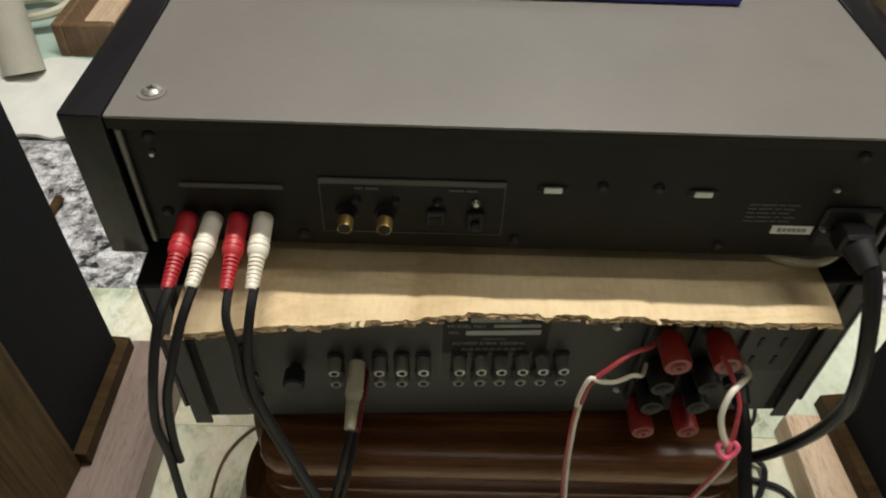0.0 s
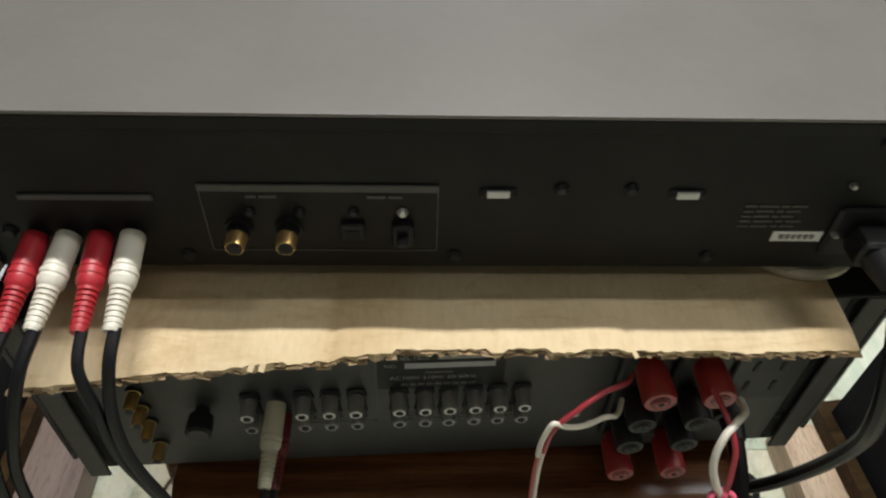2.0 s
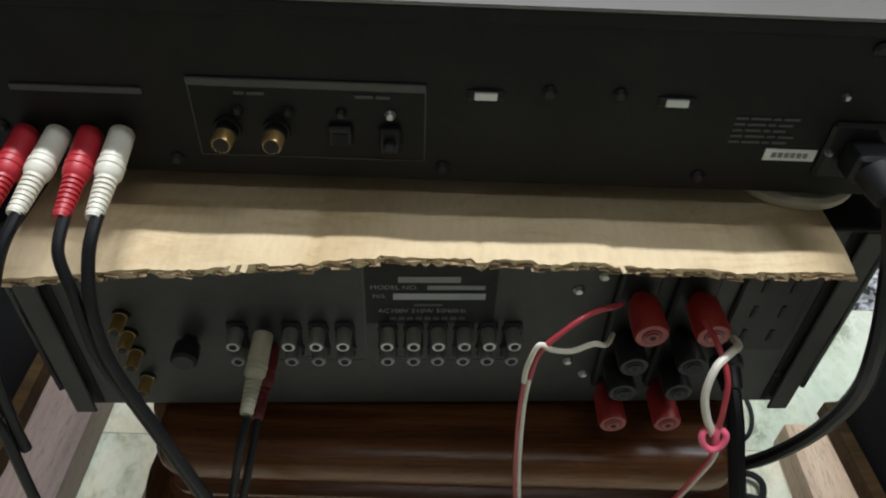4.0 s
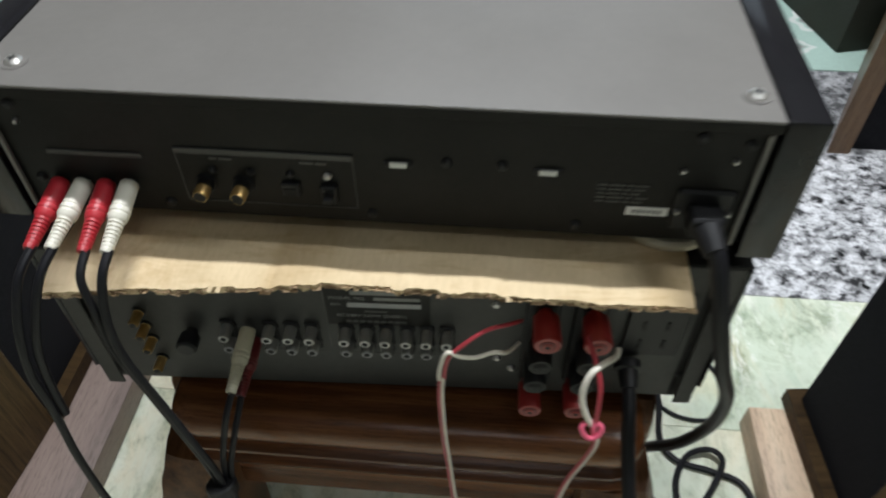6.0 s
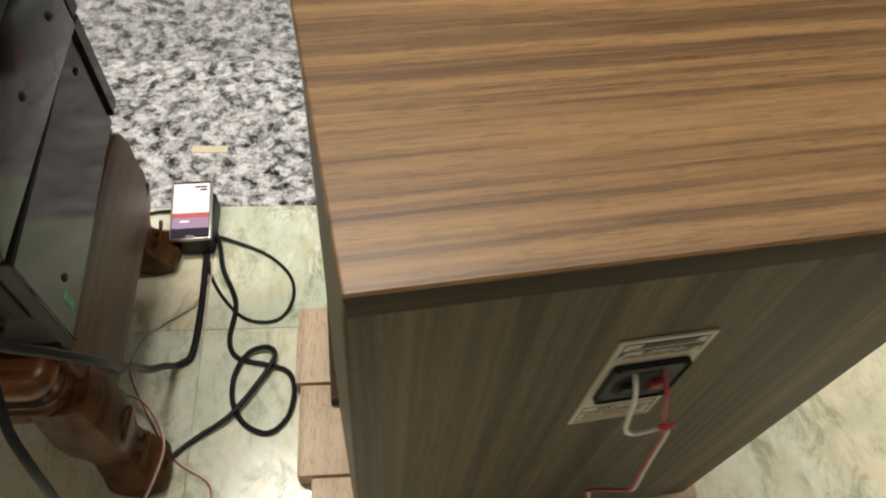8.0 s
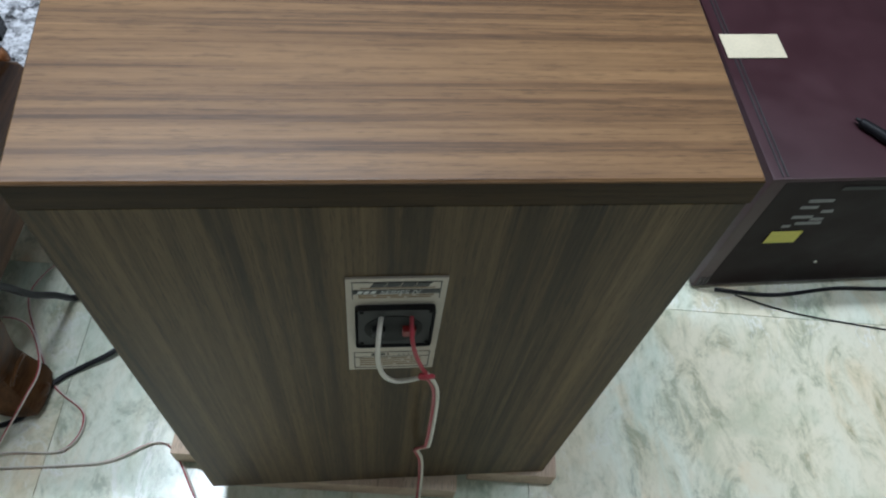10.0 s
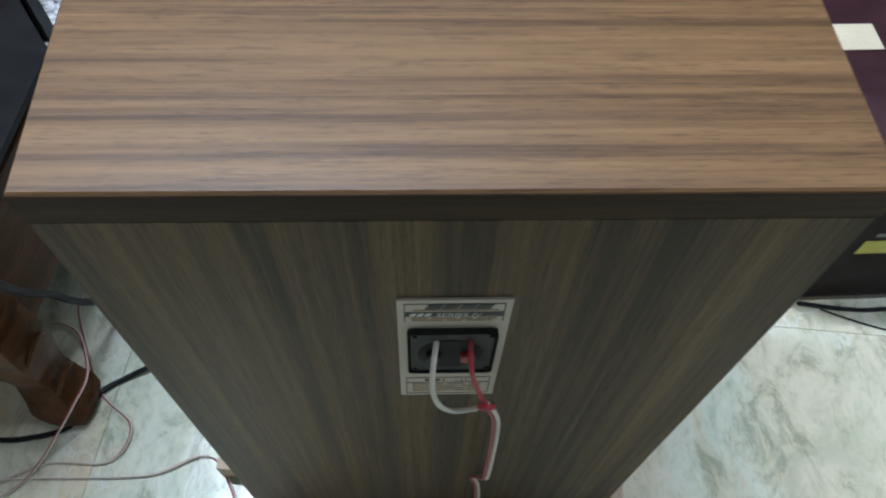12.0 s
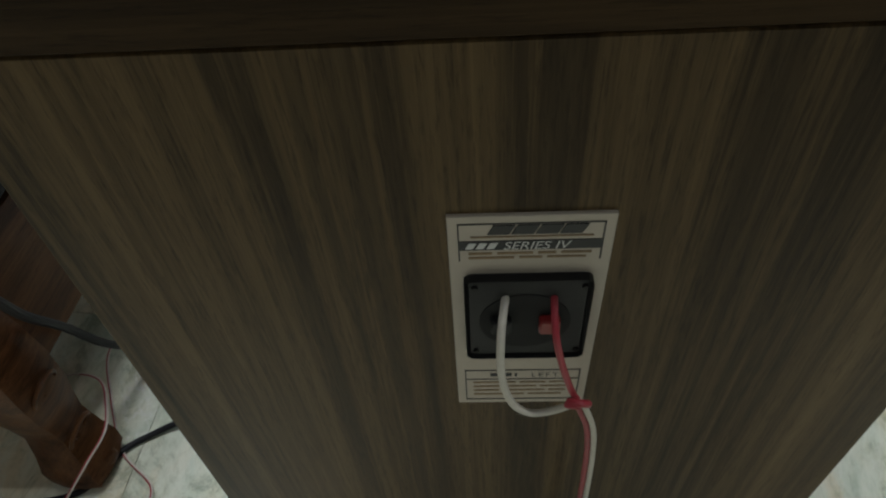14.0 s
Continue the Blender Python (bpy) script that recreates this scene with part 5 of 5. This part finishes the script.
pen = solo("cable_plug", join(lathe((1.255, 0.598, 0.280), (1.315, 0.545, 0.280), ((0, 0.002), (0.08, 0.003), (0.1, 0.0055), (0.5, 0.007), (1, 0.006)), 12), tube([(1.311, 0.549, 0.279), (1.35, 0.56, 0.276), (1.43, 0.60, 0.276), (1.52, 0.66, 0.276)], 0.003, 8)), RUBBER, "black audio plug and lead lying on the box", "cable plug")
twig = solo("thin_wire", tube([(1.20, 0.488, 0.002), (1.26, 0.470, 0.002), (1.33, 0.458, 0.002), (1.50, 0.44, 0.002)], 0.0012, 6), RUBBER, "hair-thin dark wire on the marble", "wire")
blead = solo("thin_wire", tube([(1.17, 0.494, 0.003), (1.26, 0.492, 0.003), (1.36, 0.512, 0.003), (1.46, 0.52, 0.003), (1.7, 0.55, 0.003)], 0.003, 8), RUBBER, "black wire along the foot of the box", "wire")
CARTON = plain("dusty_grey_board", (0.33, 0.31, 0.26), 0.8, vary=0.15, scale=30)
bag = thing("paper_carton", (1.33, 1.08, 0.0), "open dusty grey paper carton behind the speaker box", "carton")
for b in (box(1.14, 1.52, 0.905, 0.909, 0, 0.285, 0), box(1.14, 1.52, 1.14, 1.144, 0, 0.285, 0), box(1.136, 1.1398, 0.905, 1.144, 0, 0.285, 0), box(1.5202, 1.524, 0.905, 1.144, 0, 0.285, 0), box(1.14, 1.52, 0.9092, 1.1398, 0.0, 0.004, 0)):
    part("wall", b, CARTON, bag, smooth=False)
part("black_pouch", box(1.143, 1.30, 0.915, 1.13, 0.0045, 0.272, 0.02, 3), BLACK_PLASTIC, bag)

# clutter beyond the other loudspeaker
def crumpled_sheet(x0, x1, y0, y1, thick):
    """A thin sheet of packing foam with folds and an uneven outline."""
    rng = random.Random(11)
    nx, ny = 16, 11
    fold = [[0.004 + 0.012 * abs(math.sin(i * 0.9 + j * 0.5)) * (0.4 + 0.6 * rng.random()) for j in range(ny + 1)] for i in range(nx + 1)]
    b = bmesh.new()

    def place(i, j, dz):
        u, v = i / nx, j / ny
        edge = 0.010 * math.sin(i * 1.3) if j in (0, ny) else 0.0
        side = 0.008 * math.sin(j * 1.7) if i in (0, nx) else 0.0
        return b.verts.new((x0 + (x1 - x0) * u + side, y0 + (y1 - y0) * v + edge * (j == ny), fold[i][j] - 0.004 + dz))

    top = [[place(i, j, thick) for j in range(ny + 1)] for i in range(nx + 1)]
    low = [[place(i, j, 0.0) for j in range(ny + 1)] for i in range(nx + 1)]
    for i in range(nx):
        for j in range(ny):
            b.faces.new((top[i][j], top[i + 1][j], top[i + 1][j + 1], top[i][j + 1]))
            b.faces.new((low[i][j], low[i][j + 1], low[i + 1][j + 1], low[i + 1][j]))
    for i in range(nx):
        for j in (0, ny):
            b.faces.new((top[i][j], low[i][j], low[i + 1][j], top[i + 1][j]))
    for j in range(ny):
        for i in (0, nx):
            b.faces.new((top[i][j], top[i][j + 1], low[i][j + 1], low[i][j]))
    bmesh.ops.recalc_face_normals(b, faces=b.faces)
    return b


foam = solo("foam_sheet", crumpled_sheet(-0.98, -0.60, 0.992, 1.235, 0.006), plain("white_foam", (0.74, 0.74, 0.70), 0.8, vary=0.08), "crumpled white packing foam sheet lying on the floor", "foam sheet")
pipe = solo("grey_tube", lathe((-0.765, 1.175, 0.016), (-0.885, 1.46, 0.62), ((0, 0.036), (1, 0.034)), 20), plain("pale_grey_plastic", (0.46, 0.44, 0.38), 0.5), "pale grey plastic tube leaning upright", "tube")
tray = thing("picture_frame", (-0.68, 1.5, 0.0), "shallow wooden frame with a glass edge", "frame")
for b in (box(-0.735, -0.715, 1.26, 1.74, 0, 0.07, 0.003), box(-0.62, -0.60, 1.26, 1.74, 0, 0.07, 0.003), box(-0.7148, -0.6202, 1.26, 1.28, 0, 0.07, 0.003), box(-0.7148, -0.6202, 1.72, 1.74, 0, 0.07, 0.003)):
    part("side", b, CAB_WOOD, tray)
part("bottom", box(-0.7148, -0.6202, 1.2802, 1.7198, 0.002, 0.03, 0), PLANK_TAN, tray)
part("glass_edge", box(-0.597, -0.587, 1.28, 1.74, 0.0, 0.06, 0.001), plain("green_glass_edge", (0.10, 0.17, 0.17), 0.1), tray, "blue-green glass edge")
stick = solo("wood_stick", box(-0.585, -0.572, 0.745, 0.845, 0.0, 0.012, 0.003), EDGE_WOOD, "short brown stick on the granite", "stick")
coil = solo("plastic_hose", tube([(-0.82 + 0.07 * math.cos(a), 1.40 + 0.06 * math.sin(a), 0.012 + 0.006 * a) for a in np.linspace(0, 12, 26)], 0.010, 8, 3), plain("cream_plastic_hose", (0.55, 0.53, 0.42), 0.5), "coiled cream plastic hose on the floor", "hose")

# ---- floor pieces ----
TILE = 0.6
tile_cache = {}


def tile_piece(name, x0, x1, y0, y1, material, z=0.0):
    key = (round(x1 - x0, 3), round(y1 - y0, 3), material.name)
    if key not in tile_cache:
        w, d = x1 - x0, y1 - y0
        tile_cache[key] = mesh_of(box(-w / 2 + 0.0003, w / 2 - 0.0003, -d / 2 + 0.0003, d / 2 - 0.0003, -0.0039, 0, 0.0004), material, name)
    return piece(name, tile_cache[key], material, floor, pose((x0 + x1) / 2, (y0 + y1) / 2, z))


xs = [X0] + [v for v in np.arange(-1.52, X1, TILE)] + [X1]
for ya, yb in ((0.456, 0.667), (-0.144, 0.456), (-0.744, -0.144), (Y0, -0.744)):
    for xa, xb in zip(xs, xs[1:]):
        tile_piece("tile", xa, xb, ya, yb, CREAM)
gs = [X0, -1.25, -0.42, 0.83, 1.6, X1]
for xa, xb in zip(gs, gs[1:]):
    tile_piece("granite_slab", xa, xb, 0.667, 0.985, GRANITE)
    tile_piece("granite_slab", xa, xb, 0.985, 1.24, GRANITE_SHADED)
    tile_piece("granite_slab", xa, xb, 2.4, Y1, GRANITE_SHADED)
mat_sheet = thing("floor_mat", (0.3, 1.8, 0.0), "pale green printed floor mat with floral motifs", "mat")
part("sheet", box(X0 + 0.05, X1 - 0.05, 1.2415, 2.38, -0.0038, 0.0012, 0.0005), GREEN, mat_sheet)


def outline_ring(fn, w, z):
    n = 40
    a = [fn(k * math.tau / n, 1.0) for k in range(n)]
    c = [fn(k * math.tau / n, w) for k in range(n)]
    b = bmesh.new()
    va, vc = [b.verts.new((*p, z)) for p in a], [b.verts.new((*p, z)) for p in c]
    for k in range(n):
        b.faces.new((va[k], va[(k + 1) % n], vc[(k + 1) % n], vc[k]))
    return b


def disc_of(fn, s, z):
    b = bmesh.new()
    b.faces.new([b.verts.new((*fn(k * math.tau / 40, s), z)) for k in range(40)])
    return b


def rosette(a, s):
    r = s * 0.052 * (1 + 0.10 * math.cos(8 * a))
    return r * 1.15 * math.cos(a), r * math.sin(a)


def diamond(a, s):
    c, q = math.cos(a), math.sin(a)
    r = s * 0.050 / (abs(c) + abs(q)) ** 0.9 * (1 + 0.06 * math.cos(12 * a))
    return r * 1.2 * c, r * q


m_ring = {f: mesh_of(outline_ring(f, 0.76, 0.0), MOTIF_WHITE, "motif_outline") for f in (rosette, diamond)}
m_disc = {f: mesh_of(disc_of(f, 0.66, 0.0), MOTIF_BROWN, "motif_centre") for f in (rosette, diamond)}
for j in range(5):
    for i in range(-4, 6):
        for f, ox, oy in ((rosette, 0.55, 1.215), (diamond, 0.665, 1.322)):
            x, y = ox + 0.21 * i, oy + 0.21 * j
            if y > 1.3:
                piece("motif_outline", m_ring[f], MOTIF_WHITE, mat_sheet, pose(x, y, 0.0018))
                piece("motif_centre", m_disc[f], MOTIF_BROWN, mat_sheet, pose(x, y, 0.0018))
